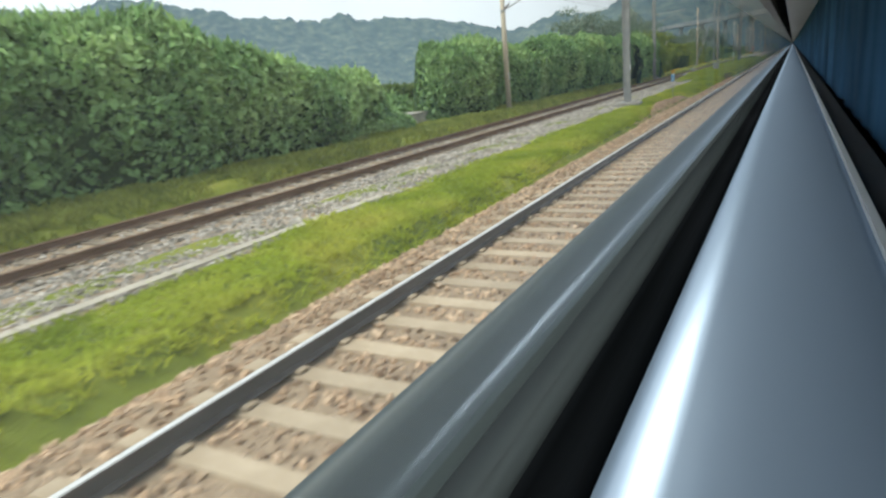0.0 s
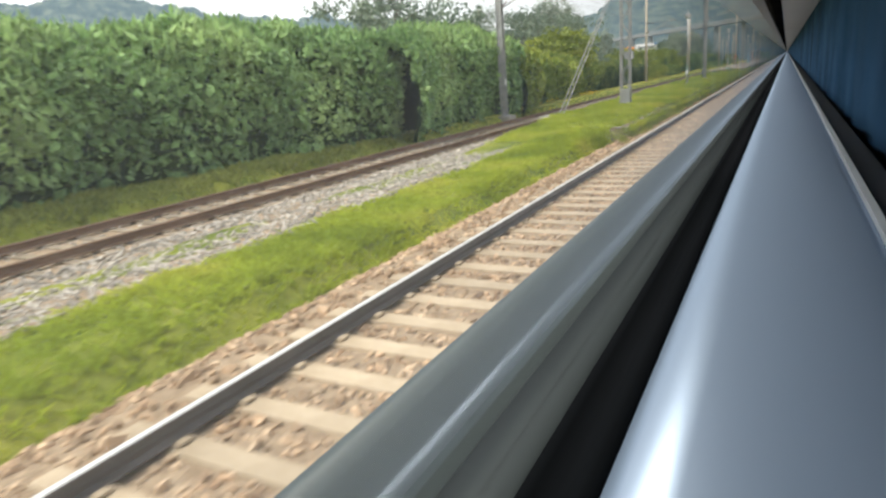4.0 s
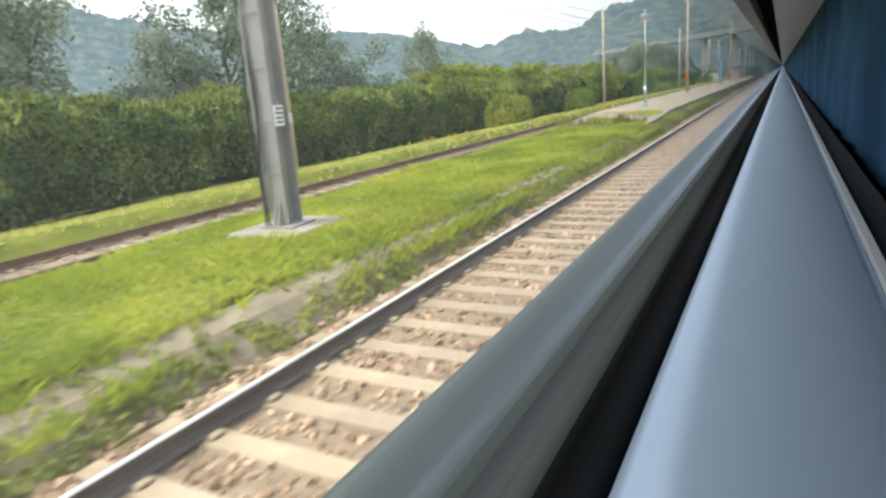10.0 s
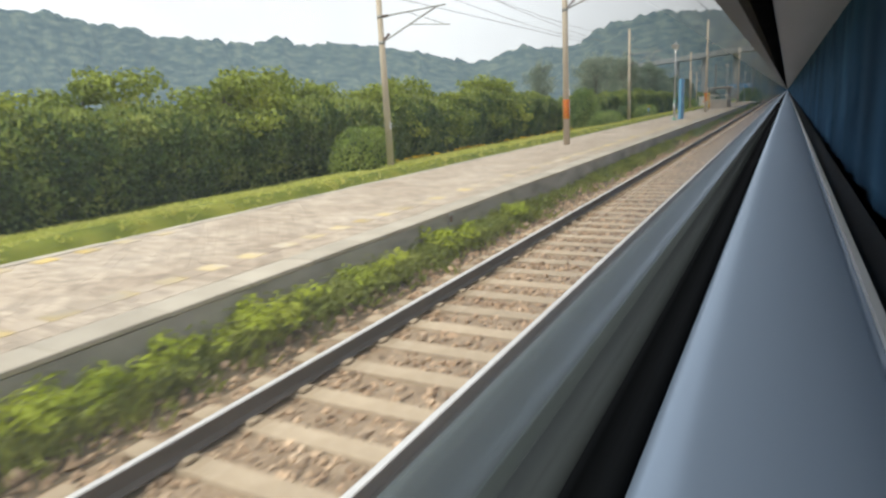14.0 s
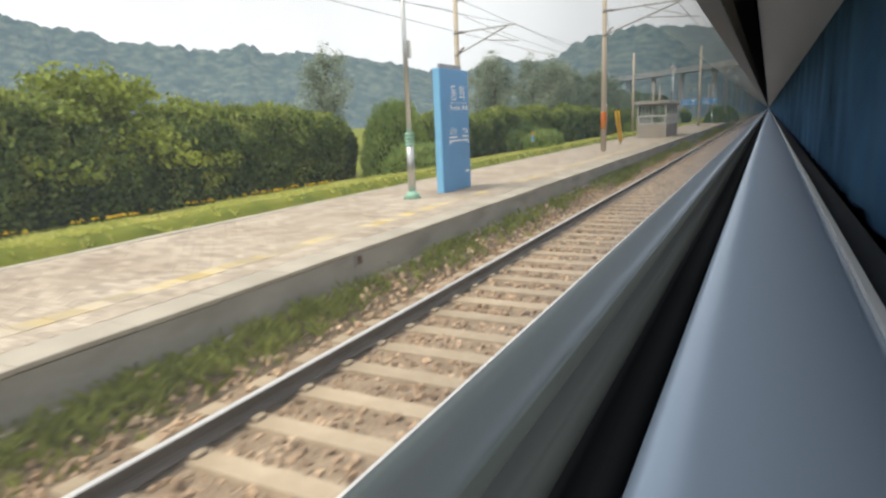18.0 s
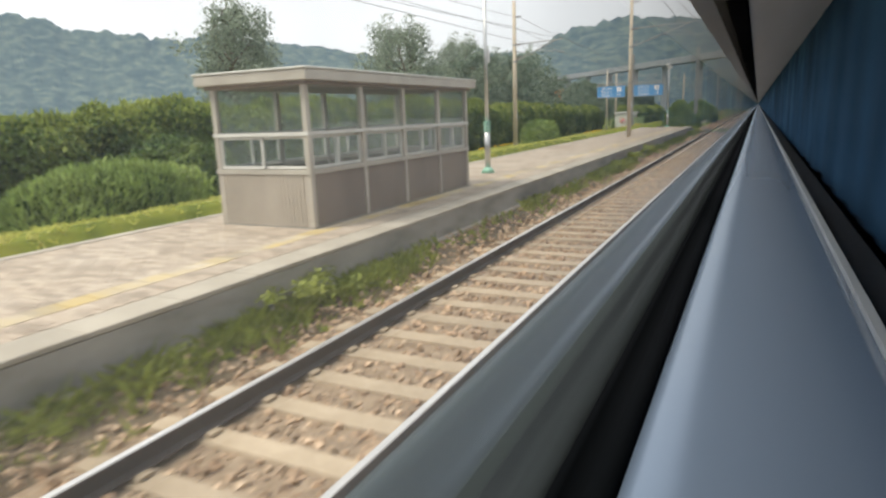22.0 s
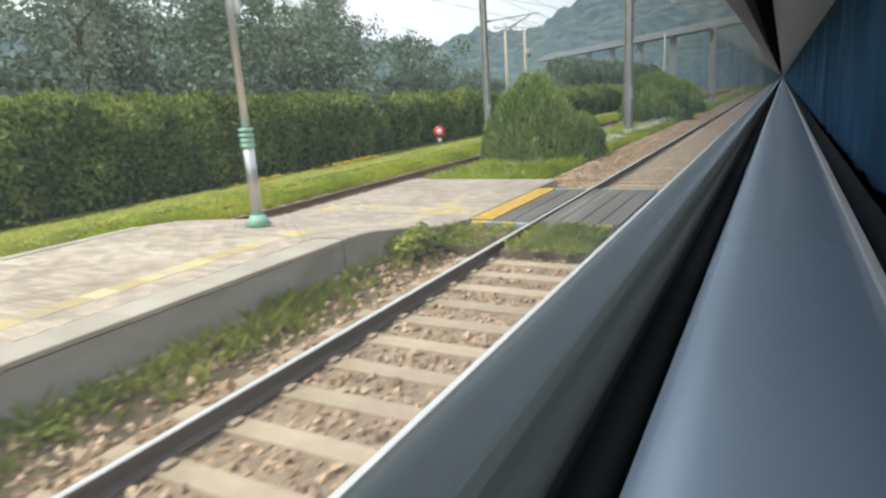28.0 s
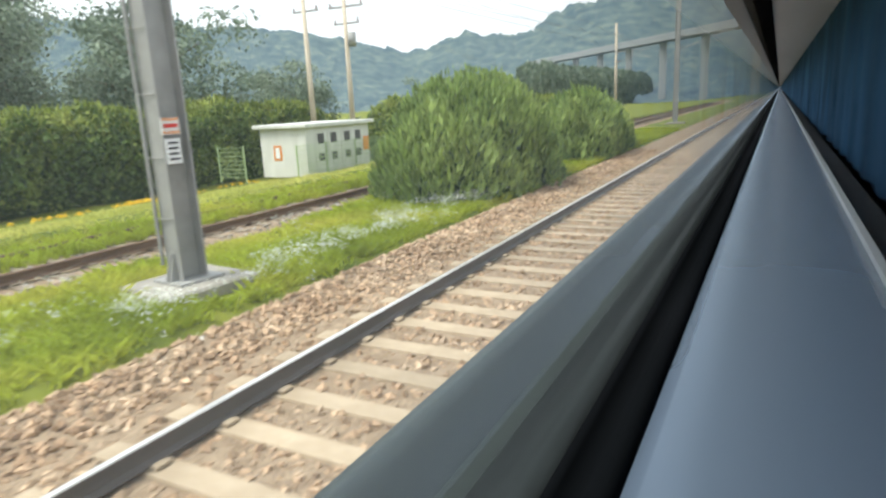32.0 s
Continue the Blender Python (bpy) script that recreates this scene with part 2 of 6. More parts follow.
M_pole = surface("pole_concrete", [(0.25, (0.42, 0.355, 0.275)), (0.7, (0.57, 0.495, 0.395))], scale=1.5, vary=0.1, bump=0.25, bump_scale=50, stretch=(1, 1, 0.3))
M_steel = surface("galvanised_steel", [(0.3, (0.27, 0.27, 0.265)), (0.7, (0.37, 0.37, 0.36))], scale=3, rough=0.6, metal=0.25, bump=0.1, bump_scale=50)
M_chrome = surface("stainless", [(0.3, (0.50, 0.50, 0.49)), (0.7, (0.66, 0.66, 0.65))], scale=2, rough=0.3, metal=0.9, bump=0.03)
M_darksteel = paint("dark_steel", (0.10, 0.10, 0.105), 0.5, 0.5)
M_green = paint("mint_green", (0.30, 0.55, 0.42), 0.5)
M_white = paint("white_paint", (0.72, 0.72, 0.70), 0.5)
M_offwhite = surface("hut_wall", [(0.3, (0.56, 0.56, 0.53)), (0.7, (0.70, 0.70, 0.68))], scale=1.5, bump=0.2, bump_scale=40, spec=0.2, stretch=(2, 2, 0.5))
M_blue = paint("sign_blue", (0.10, 0.31, 0.60), 0.45, dirt=0.12, scale=1.5)
# lit copy of the sign blue, for the board's end that faces the sun
M_blue_lit = paint("lit_sign_blue", (0.20, 0.50, 0.78), 0.45, dirt=0.1)
M_signtext = paint("sign_white", (0.82, 0.84, 0.86), 0.5, dirt=0.05)
M_red = paint("sign_red", (0.62, 0.05, 0.04), 0.5)
M_orange = paint("orange_paint", (0.75, 0.25, 0.03), 0.6)
M_notice = paint("faded_notice", (0.42, 0.27, 0.22), 0.6)
M_wrap = paint("wrap_orange", (0.70, 0.10, 0.02), 0.5, dirt=0.1)
M_black = paint("black_plastic", (0.02, 0.02, 0.022), 0.6)
M_wire = paint("wire", (0.12, 0.12, 0.12), 0.6, 0.4)
M_insul = paint("porcelain", (0.16, 0.10, 0.08), 0.3)
M_bark = surface("bark", [(0.3, (0.10, 0.08, 0.06)), (0.7, (0.19, 0.16, 0.12))], scale=4, bump=0.8, bump_scale=20, depth=0.03, stretch=(1, 1, 0.3))
M_flower_y = surface("yellow_petal", [(0.3, (0.80, 0.45, 0.01)), (0.7, (0.90, 0.66, 0.03))], scale=5, island=0.2, bump=0, translucent=0.2)
M_flower_w = surface("white_petal", [(0.3, (0.72, 0.74, 0.68)), (0.7, (0.85, 0.86, 0.82))], scale=5, island=0.15, bump=0, translucent=0.2)


def leaf_material(name, dark, mid, light, scale=0.35):
    return surface(name, [(0.28, dark), (0.5, mid), (0.75, light)], scale=scale, island=0.4, bump=0, rough=0.62, spec=0.25, translucent=0.28, fine=0.15)


M_vine = leaf_material("vine_leaf", (0.125, 0.22, 0.08), (0.23, 0.36, 0.135), (0.40, 0.53, 0.21))
M_hedge = leaf_material("hedge_leaf", (0.06, 0.105, 0.036), (0.115, 0.17, 0.048), (0.24, 0.29, 0.075), 0.6)
M_tree = leaf_material("tree_leaf", (0.115, 0.16, 0.115), (0.18, 0.23, 0.17), (0.27, 0.32, 0.235))
M_tree_pale = leaf_material("pale_tree_leaf", (0.16, 0.20, 0.16), (0.26, 0.31, 0.24), (0.42, 0.465, 0.365))
M_juniper = leaf_material("juniper_leaf", (0.14, 0.21, 0.06), (0.245, 0.33, 0.095), (0.37, 0.45, 0.15))
M_weed_bush = leaf_material("bush_leaf", (0.10, 0.16, 0.035), (0.21, 0.28, 0.055), (0.36, 0.42, 0.09))
# paler copy of the hedge leaf: light on the hedge top, put into the colour
M_hedge_lit = leaf_material("lit_hedge_leaf", (0.14, 0.19, 0.05), (0.255, 0.31, 0.075), (0.42, 0.46, 0.13), 0.6)
M_lime = leaf_material("lime_leaf", (0.13, 0.18, 0.035), (0.27, 0.32, 0.055), (0.46, 0.48, 0.09))
# near-black green for inner bodies: the shade between leaves, put into the colour
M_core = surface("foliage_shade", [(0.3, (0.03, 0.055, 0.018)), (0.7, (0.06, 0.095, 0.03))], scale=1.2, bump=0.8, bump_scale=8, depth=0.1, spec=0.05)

# the carriage's own materials
M_sill = surface("brushed_sill", [(0.3, (0.175, 0.235, 0.33)), (0.7, (0.225, 0.295, 0.40))], scale=2.5, rough=0.27, metal=0.3, bump=0.04, bump_scale=25, stretch=(1, 0.06, 1), fine=0.05)
M_sill_edge = paint("sill_edge", (0.62, 0.64, 0.66), 0.4, 0.4, dirt=0.1)
M_rubber = surface("black_rubber", [(0.3, (0.004, 0.005, 0.006)), (0.7, (0.008, 0.009, 0.011))], scale=3, rough=0.9, bump=0.1, bump_scale=30, spec=0.0)
M_frame = surface("grey_window_frame", [(0.3, (0.034, 0.047, 0.053)), (0.7, (0.052, 0.066, 0.073))], scale=3, spec=0.3, rough=0.5, bump=0.08, bump_scale=25, stretch=(1, 0.1, 1))
M_groove = surface("green_grey_groove", [(0.3, (0.03, 0.045, 0.045)), (0.7, (0.05, 0.07, 0.068))], scale=3, rough=0.45, bump=0.05)
M_shell = paint("carriage_shell", (0.55, 0.57, 0.60), 0.4, 0.3)
M_lining = surface("carriage_lining", [(0.3, (0.02, 0.022, 0.026)), (0.7, (0.03, 0.033, 0.038))], scale=2, rough=0.7, bump=0.1)
M_reveal = surface("grey_reveal", [(0.3, (0.40, 0.41, 0.42)), (0.7, (0.50, 0.51, 0.52))], scale=3, rough=0.5, metal=0.2, bump=0.06, bump_scale=40, stretch=(1, 0.1, 1), fine=0.06)
M_curtain = surface("blue_curtain", [(0.3, (0.010, 0.032, 0.065)), (0.55, (0.025, 0.075, 0.145)), (0.8, (0.06, 0.15, 0.26))], scale=9, rough=0.9, bump=0.7, bump_scale=60, depth=0.01, stretch=(1, 1.5, 0.4), spec=0.1)


def glass_material(name, film=0.05, tint=(0.97, 0.99, 0.98), film_colour=(0.55, 0.6, 0.62), slab=False):
    """A pane: clear, mirroring more at a slant, with a thin film of dust."""
    m, nt, N, L, B = nodes_of(name)
    N.remove(B)
    fr, tr, gl, di, mx, md = (N.new("ShaderNode" + s) for s in ("Fresnel", "BsdfTransparent", "BsdfGlossy", "BsdfTranslucent", "MixShader", "MixShader"))
    fr.inputs["IOR"].default_value = 1.75
    tr.inputs[0].default_value = (*tint, 1)
    gl.inputs["Roughness"].default_value = 0.02
    di.inputs[0].default_value = (*film_colour, 1)
    md.inputs[0].default_value = film
    if slab:  # a pane with two faces: gloss by the slant alone
        lw, pw = N.new("ShaderNodeLayerWeight"), N.new("ShaderNodeMath")
        lw.inputs["Blend"].default_value = 0.5
        pw.operation = "POWER"
        pw.inputs[1].default_value = 3.5
        L.new(lw.outputs["Facing"], pw.inputs[0])
        L.new(pw.outputs[0], mx.inputs[0])
    else:
        L.new(fr.outputs[0], mx.inputs[0])
    L.new(tr.outputs[0], md.inputs[1])
    L.new(di.outputs[0], md.inputs[2])
    L.new(md.outputs[0], mx.inputs[1])
    L.new(gl.outputs[0], mx.inputs[2])
    L.new(mx.outputs[0], N["Material Output"].inputs[0])
    return m


M_glass = glass_material("carriage_glass", 0.055)
M_pane = glass_material("shelter_pane", 0.07, slab=True)

# ---------- ground ----------
rng = np.random.default_rng(7)


def wav(x, y, k=1.0, s=0.0):
    """A cheap uneven wave between about -1 and 1."""
    return (np.sin(1.7 * k * x + 2.3 * np.sin(0.6 * k * y + s) + s) + np.sin(1.1 * k * y + 1.9 * np.sin(0.8 * k * x + 2 * s) + 1.3 * s)
            + 0.6 * np.sin(2.9 * k * x + 3.3 * k * y + 3 * s)) / 2.6


def step(v, a, b):
    t = np.clip((v - a) / (b - a), 0, 1)
    return t * t * (3 - 2 * t)


PLAT_Y0, PLAT_Y1, PLAT_Z = 109.0, 248.0, 0.45
EDGE_X, BACK_X = -4.76, -8.75


def ground_z(x, y):
    x, y = np.asarray(x, float), np.asarray(y, float)
    mound = step(y, 40, 52) * (1 - step(y, 242, 247))
    middle = -0.14 + mound * 0.36
    z = np.full(np.broadcast(x, y).shape, -0.42)
    z = z + (middle + 0.42) * step(-x, 4.75 + 0.25 * (1 - mound), 4.85 + 0.55 * (1 - mound)) * (1 - step(-x, 8.35, 8.8))
    far = 0.03 + 0.09 * mound - step(y, 40, 55) * np.clip(0.13 * (-x - 12.4), 0, 1.0)
    z = z + (far + 0.42) * step(-x, 11.9, 12.5) + 0 * y
    z = z - 0.7 * step(-x, 19, 34) + 1.8 * step(-x, 60, 140)
    z = z + 0.035 * wav(x, y, 1.6) * step(-x, 4.9, 5.4) + 0.6 * wav(x, y, 0.02, 1.0) * step(-x, 60, 160)
    return z


gx = np.r_[-1600, -900, -500, -300, -200, -140, -100, -75, -55, -42, -34, np.arange(-28, -19, 1.0), np.arange(-19, -4.0, 0.28), np.arange(-4, 4, 1.0), 8, 20, 60, 200, 800]
gy = np.r_[-600, -300, -150, -90, np.arange(-60, 340, 0.9), np.arange(345, 420, 6.0), 450, 520, 640, 800, 1100, 1600, 2600]
GX, GY = np.meshgrid(gx, gy)
GZ = ground_z(GX, GY)
nx, ny = len(gx), len(gy)
ii, jj = np.meshgrid(np.arange(nx - 1), np.arange(ny - 1))
a = (jj * nx + ii).ravel()
ground = bulk("ground", np.c_[GX.ravel(), GY.ravel(), GZ.ravel()], np.c_[a, a + 1, a + nx + 1, a + nx], M_grass, smooth=True)
tagged(ground, "uneven ground grown with yellow-green summer grass", "ground", kind="structure")

# ---------- ballast beds ----------
Y0, Y1 = -45.0, 430.0
bed1 = extruded("ballast_bed", [(-5.05, -0.46), (-4.35, -0.2), (4.2, -0.2), (5.0, -0.46)], Y0, 255.2, M_ballast)
tagged(bed1, "brown crushed-stone ballast under the running tracks", "ballast", kind="structure")
bed4 = extruded("ballast_bed", [(-5.75, -0.46), (-5.2, -0.17), (-4.6, -0.19), (4.2, -0.2), (5.0, -0.46)], 255.2, Y1, M_ballast)
tagged(bed4, "brown crushed-stone ballast with a broad shoulder past the crossing", "ballast", kind="structure")
bed2 = extruded("ballast_bed", [(-12.4, -0.46), (-11.75, -0.2), (-9.15, -0.2), (-8.3, -0.46)], Y0, Y1, M_ballast)
tagged(bed2, "weathered ballast of the overgrown siding", "ballast", kind="structure")
bed3 = extruded("gravel_shoulder", [(-9.0, -0.3), (-8.9, -0.17), (-6.95, -0.12), (-6.6, -0.3)], Y0, 44, M_ballast)
tagged(bed3, "pale grey gravel shoulder beside the siding", "gravel", kind="structure")

OCT = np.array([(1, 0, 0), (-1, 0, 0), (0, 1, 0), (0, -1, 0), (0, 0, 1), (0, 0, -1)], float)
OCF = np.array([(0, 2, 4), (2, 1, 4), (1, 3, 4), (3, 0, 4), (2, 0, 5), (1, 2, 5), (3, 1, 5), (0, 3, 5)])


def stones(name, xs, ys, zs, size, material, label, parent=None):
    n = len(xs)
    s = size * rng.uniform(0.6, 1.5, (n, 1, 1)) * rng.uniform(0.6, 1.2, (n, 1, 3)) * rng.uniform(0.75, 1.25, (n, 6, 1))
    v = OCT[None] * s
    q = rng.normal(size=(n, 4))
    q /= np.linalg.norm(q, axis=1)[:, None]
    w, x, y, z = q.T
    R = np.stack([1 - 2 * (y * y + z * z), 2 * (x * y - z * w), 2 * (x * z + y * w), 2 * (x * y + z * w), 1 - 2 * (x * x + z * z), 2 * (y * z - x * w),
                  2 * (x * z - y * w), 2 * (y * z + x * w), 1 - 2 * (x * x + y * y)], -1).reshape(n, 3, 3)
    v = np.einsum("nij,nkj->nki", R, v) + np.stack([xs, ys, zs], -1)[:, None]
    f = (OCF[None] + 6 * np.arange(n)[:, None, None]).reshape(-1, 3)
    return tagged(bulk(name, v.reshape(-1, 3), f, material, parent), label, "stones", kind="stuff")


def scatter(n, x0, x1, y0, y1):
    return rng.uniform(x0, x1, n), rng.uniform(y0, y1, n)


def bed_z(x):
    return np.where(x < -4.35, -0.2 - (-4.35 - x) * 0.37, -0.2)


def lineside_z(x, y):
    return np.where((y > 52) & (y < 251.2) & (x < -4.05), np.interp(-x, [4.05, 4.2, 4.4, 4.62, 4.79], [-0.205, -0.192, -0.13, -0.03, 0.0]), bed_z(x))


sx, sy = scatter(150000, -4.95, -1.3, -13, 296)
keep = (np.abs((sy / 0.6) % 1 - 0.5) < 0.31) | (sx < -4.04)
keep &= (np.abs(sx + 3.5495) > 0.09) & (np.abs(sx + 2.0445) > 0.09)
keep &= ~((sy > 251.5) & (sy < 255.3)) & ~((sx < -4.74) & (sy > 247))
keep &= ~((sx < -4.3) & (sy > 52) & (sy < 250) & (rng.random(len(sx)) < 0.15)) & ~((sx < -4.75) & (sy > 47) & (sy < 251))
sx, sy = sx[keep], sy[keep]
stones("ballast_stones", sx, sy, lineside_z(sx, sy) + rng.uniform(-0.008, 0.022, len(sx)), 0.036, M_stone, "loose brown and buff ballast stones between the sleepers")
sx, sy = scatter(30000, -9.2, -6.85, -13, 46)
px_ = np.array([-12, -8, -4, 2, 6, 14, 19, 22.5, 26.5, 46.0])


def grass_edge(y):
    """Where the ballast's shoulder gives way to grass before the old platform."""
    return -np.interp(y, px_, [5.2, 5.05, 4.85, 5.2, 5.15, 5.2, 5.85, 5.5, 4.9, 4.9])


stones("gravel", sx, sy, np.interp(-sx, [6.85, 6.95, 8.9], [-0.12, -0.115, -0.17]) + rng.uniform(-0.02, 0.02, len(sx)), 0.036, M_stone_grey, "pale grey gravel beside the siding")
sx, sy = scatter(44000, -12.2, -8.75, -12, 300)
keep = (rng.random(len(sx)) < np.where(sy < 46, 1.0, 0.55)) & ~((sy > 104) & (sy < 240))
sx, sy = sx[keep], sy[keep]
stones("ballast_stones", sx, sy, np.where(sx < -11.75, -0.22 - (-11.75 - sx) * 0.3, -0.2) + rng.uniform(-0.01, 0.02, len(sx)), 0.036, M_stone_grey, "dusty ballast stones of the siding")
sx, sy = scatter(520, -4.75, -3.75, 10, 250)
py_ = np.arange(11, 27.1, 0.5)
pu_ = np.linspace(0, 1, 7)
PA, PB = np.meshgrid(py_, pu_, indexing="ij")
PX = -4.45 + (grass_edge(PA) + 4.45) * PB
PZ = np.maximum(ground_z(PX, PA), lineside_z(PX, PA)) + 0.012 - 0.05 * (PB > 0.95)
q = (np.arange(len(py_) - 1)[:, None] * 7 + np.arange(6)[None]).ravel()
patch = bulk("gravel_patch", np.stack([PX, PA, PZ], -1).reshape(-1, 3), np.c_[q, q + 7, q + 8, q + 1], M_ballast, smooth=True)
tagged(patch, "brown gravel patch round the foot of a mast", "gravel", kind="structure")
kx, ky = scatter(9000, -6.0, -4.5, 11, 27)
k = kx > grass_edge(ky) - 0.1 * wav(kx, ky, 2.0)
stones("ballast_stones", kx[k], ky[k], np.maximum(ground_z(kx[k], ky[k]), lineside_z(kx[k], ky[k])) + 0.01, 0.038, M_stone, "brown ballast spilling round the foot of a mast")
stones("ballast_stones", sx, sy, lineside_z(sx, sy) + 0.01, 0.075, M_stone, "larger pale stones and concrete lumps by the rail")

sx, sy = scatter(12000, -5.7, -4.35, 256.4, 296)
keep = sx > -5.45 + 0.2 * wav(sx, sy, 1.2)
sx, sy = sx[keep], sy[keep]
stones("ballast_stones", sx, sy, np.interp(-sx, [4.5, 5.2, 5.7], [-0.175, -0.15, -0.385]), 0.038, M_stone, "pinkish-brown ballast shoulder past the crossing")

# ---------- tracks ----------
RAIL = [(-0.065, -0.153), (0.065, -0.153), (0.065, -0.142), (0.014, -0.122), (0.009, -0.048), (0.034, -0.036), (0.034, -0.012), (0.026, -0.0015),
        (-0.026, -0.0015), (-0.034, -0.012), (-0.034, -0.036), (-0.009, -0.048), (-0.014, -0.122), (-0.065, -0.142)]
HEAD = [(-0.0325, -0.0105), (0.0325, -0.0105), (0.026, 0.0), (-0.026, 0.0)]


def sleeper_mesh(name, material, wid=0.26):
    bm = bmesh.new()
    r = box(bm, 0, 0, -0.245, 2.5, wid, 0.15)
    for v in r:
        if v.co.z > -0.2:
            v.co.y *= 0.82
            v.co.x *= 0.985
    for s in (-1, 1):
        for o in (-0.1, 0.1):
            box(bm, s * 0.7525 + o, 0, -0.152, 0.07, 0.12, 0.03, 0.006)
    me = bpy.data.meshes.new(name)
    bm.to_mesh(me)
    bm.free()
    me.materials.append(material)
    return me


SLEEPER = sleeper_mesh("sleeper", M_sleeper)
SLEEPER_WORN = sleeper_mesh("sleeper", surface("worn_sleeper", [(0.3, (0.16, 0.125, 0.09)), (0.7, (0.28, 0.23, 0.17))], scale=4, vary=0.2, bump=0.5, bump_scale=50), 0.24)


def track(cx, y0, y1, side_mat, label, sleeper, pitch=0.6, parts_to=None, buried=()):
    t = thing("railway_track", cx, y0, 0, label, "track", "railway tracks")
    for s in (-0.7525, 0.7525):
        rail = extruded("rail", [(x + s, z) for x, z in RAIL], 0, y1 - y0, side_mat, t)
        extruded("rail_head", [(x + s, z) for x, z in HEAD], 0, y1 - y0, M_railtop if side_mat is M_rail else M_rail_rust, rail, "worn running surface of the rail")
    first = math.ceil(y0 / pitch) * pitch
    for y in np.arange(first, parts_to or y1, pitch):
        if any(a < y < b for a, b in buried):
            continue
        ob = new("sleeper", sleeper)
        ob.parent = t
        ob.location = (0, y - y0, rng.uniform(-0.006, 0.004))
    return t


T1 = "running track with dark rails on pale concrete sleepers"
track(-2.797, -15.0, 130.0, M_rail, T1, SLEEPER)
track(-2.797, 130.0, 290.0, M_rail, T1, SLEEPER, buried=((251.4, 255.2),))
track(-2.797, 290.0, 430.0, M_rail, T1, SLEEPER)
track(1.5, -15.0, 130.0, M_rail, "running track under the carriage on concrete sleepers", SLEEPER, 1.2)
T2 = "rusty siding track half buried in gravel and weeds"
track(-10.41, -40.0, 100.0, M_rail_rust, T2, SLEEPER_WORN)
track(-10.41, 100.0, 240.0, M_rail_rust, T2, SLEEPER_WORN)
track(-10.41, 240.0, 400.0, M_rail_rust, T2, SLEEPER_WORN)

# ---------- platform ----------
platform = thing("platform", 0, PLAT_Y0, 0, "low station platform with concrete face, paved with small beige blocks", "platform")
tagged(platform, kind="structure")
PL = PLAT_Y1 - PLAT_Y0
extruded("wall", [(EDGE_X - 0.30, -0.45), (EDGE_X - 0.008, -0.45), (EDGE_X - 0.008, PLAT_Z - 0.058), (EDGE_X - 0.30, PLAT_Z - 0.058)], 0, PL, M_wall, platform, "stained concrete face of the platform", step=0.5)
extruded("wall", [(BACK_X, -0.45), (BACK_X + 0.2, -0.45), (BACK_X + 0.2, PLAT_Z - 0.08), (BACK_X, PLAT_Z - 0.08)], 0, PL, M_wall, platform, step=0.5)
extruded("bedding", [(BACK_X + 0.2, -0.4), (EDGE_X - 0.3, -0.4), (EDGE_X - 0.3, PLAT_Z - 0.005), (BACK_X + 0.2, PLAT_Z - 0.005)], 0, PL, M_joint, platform, step=0.5)


def start_dip(y):
    """How far the platform's worn start lies below the rest."""
    return 0.2 * (1 - step(y, 109.5, 117.5))


def dip(ob):
    for v in ob.data.vertices:
        if v.co.z > 0.2:
            v.co.z -= float(start_dip(v.co.y + PLAT_Y0))


for ob in platform.children:
    dip(ob)
bm = bmesh.new()
box(bm, 0, 0, 0, 0.42, 0.994, 0.055, 0.01)
COPING = bpy.data.meshes.new("coping_slab")
bm.to_mesh(COPING)
bm.free()
COPING.materials.append(M_coping)
for k in range(int(PL)):
    ob = new("coping_slab", COPING)
    ob.parent = platform
    ob.location = (EDGE_X - 0.21, k + 0.5, PLAT_Z - 0.026 - float(start_dip(PLAT_Y0 + k + 0.5)) + rng.uniform(-0.004, 0.004))
bm = bmesh.new()
box(bm, 0, 0, 0, 0.18, 0.992, 0.12, 0.012)
KERB = bpy.data.meshes.new("kerb_stone")
bm.to_mesh(KERB)
bm.free()
KERB.materials.append(M_coping)
for k in range(int(PL)):
    ob = new("kerb_stone", KERB)
    ob.parent = platform
    ob.location = (BACK_X + 0.09, k + 0.5, PLAT_Z - 0.045 - float(start_dip(PLAT_Y0 + k + 0.5)) + rng.uniform(-0.006, 0.006))

BOXV = np.array([(-1, -1, -1), (1, -1, -1), (1, 1, -1), (-1, 1, -1), (-0.985, -0.975, 1), (0.985, -0.975, 1), (0.985, 0.975, 1), (-0.985, 0.975, 1)], float) / 2
BOXF = np.array([(4, 5, 6, 7), (0, 1, 5, 4), (1, 2, 6, 5), (2, 3, 7, 6), (3, 0, 4, 7)])


def blocks(name, cx, cy, cz, size, material, label, parent):
    n = len(cx)
    v = BOXV[None] * np.stack(np.broadcast_arrays(np.full(n, size[0]) if np.isscalar(size[0]) else size[0], size[1], size[2]), -1)[:, None] + np.stack([cx, cy, cz], -1)[:, None]
    v[:, 4:, 2] += rng.uniform(-0.0015, 0.0015, (n, 4))
    f = (BOXF[None] + 8 * np.arange(n)[:, None, None]).reshape(-1, 4)
    return tagged(bulk(name, v.reshape(-1, 3), f, material, parent), label, kind="stuff")


def ramp_z(y):
    """Height of the paved surface along the line: level platform, then a ramp down to the crossing."""
    return PLAT_Z + (0.03 - PLAT_Z) * step(y, PLAT_Y1, PLAT_Y1 + 3.4)


TACT_X = -5.75


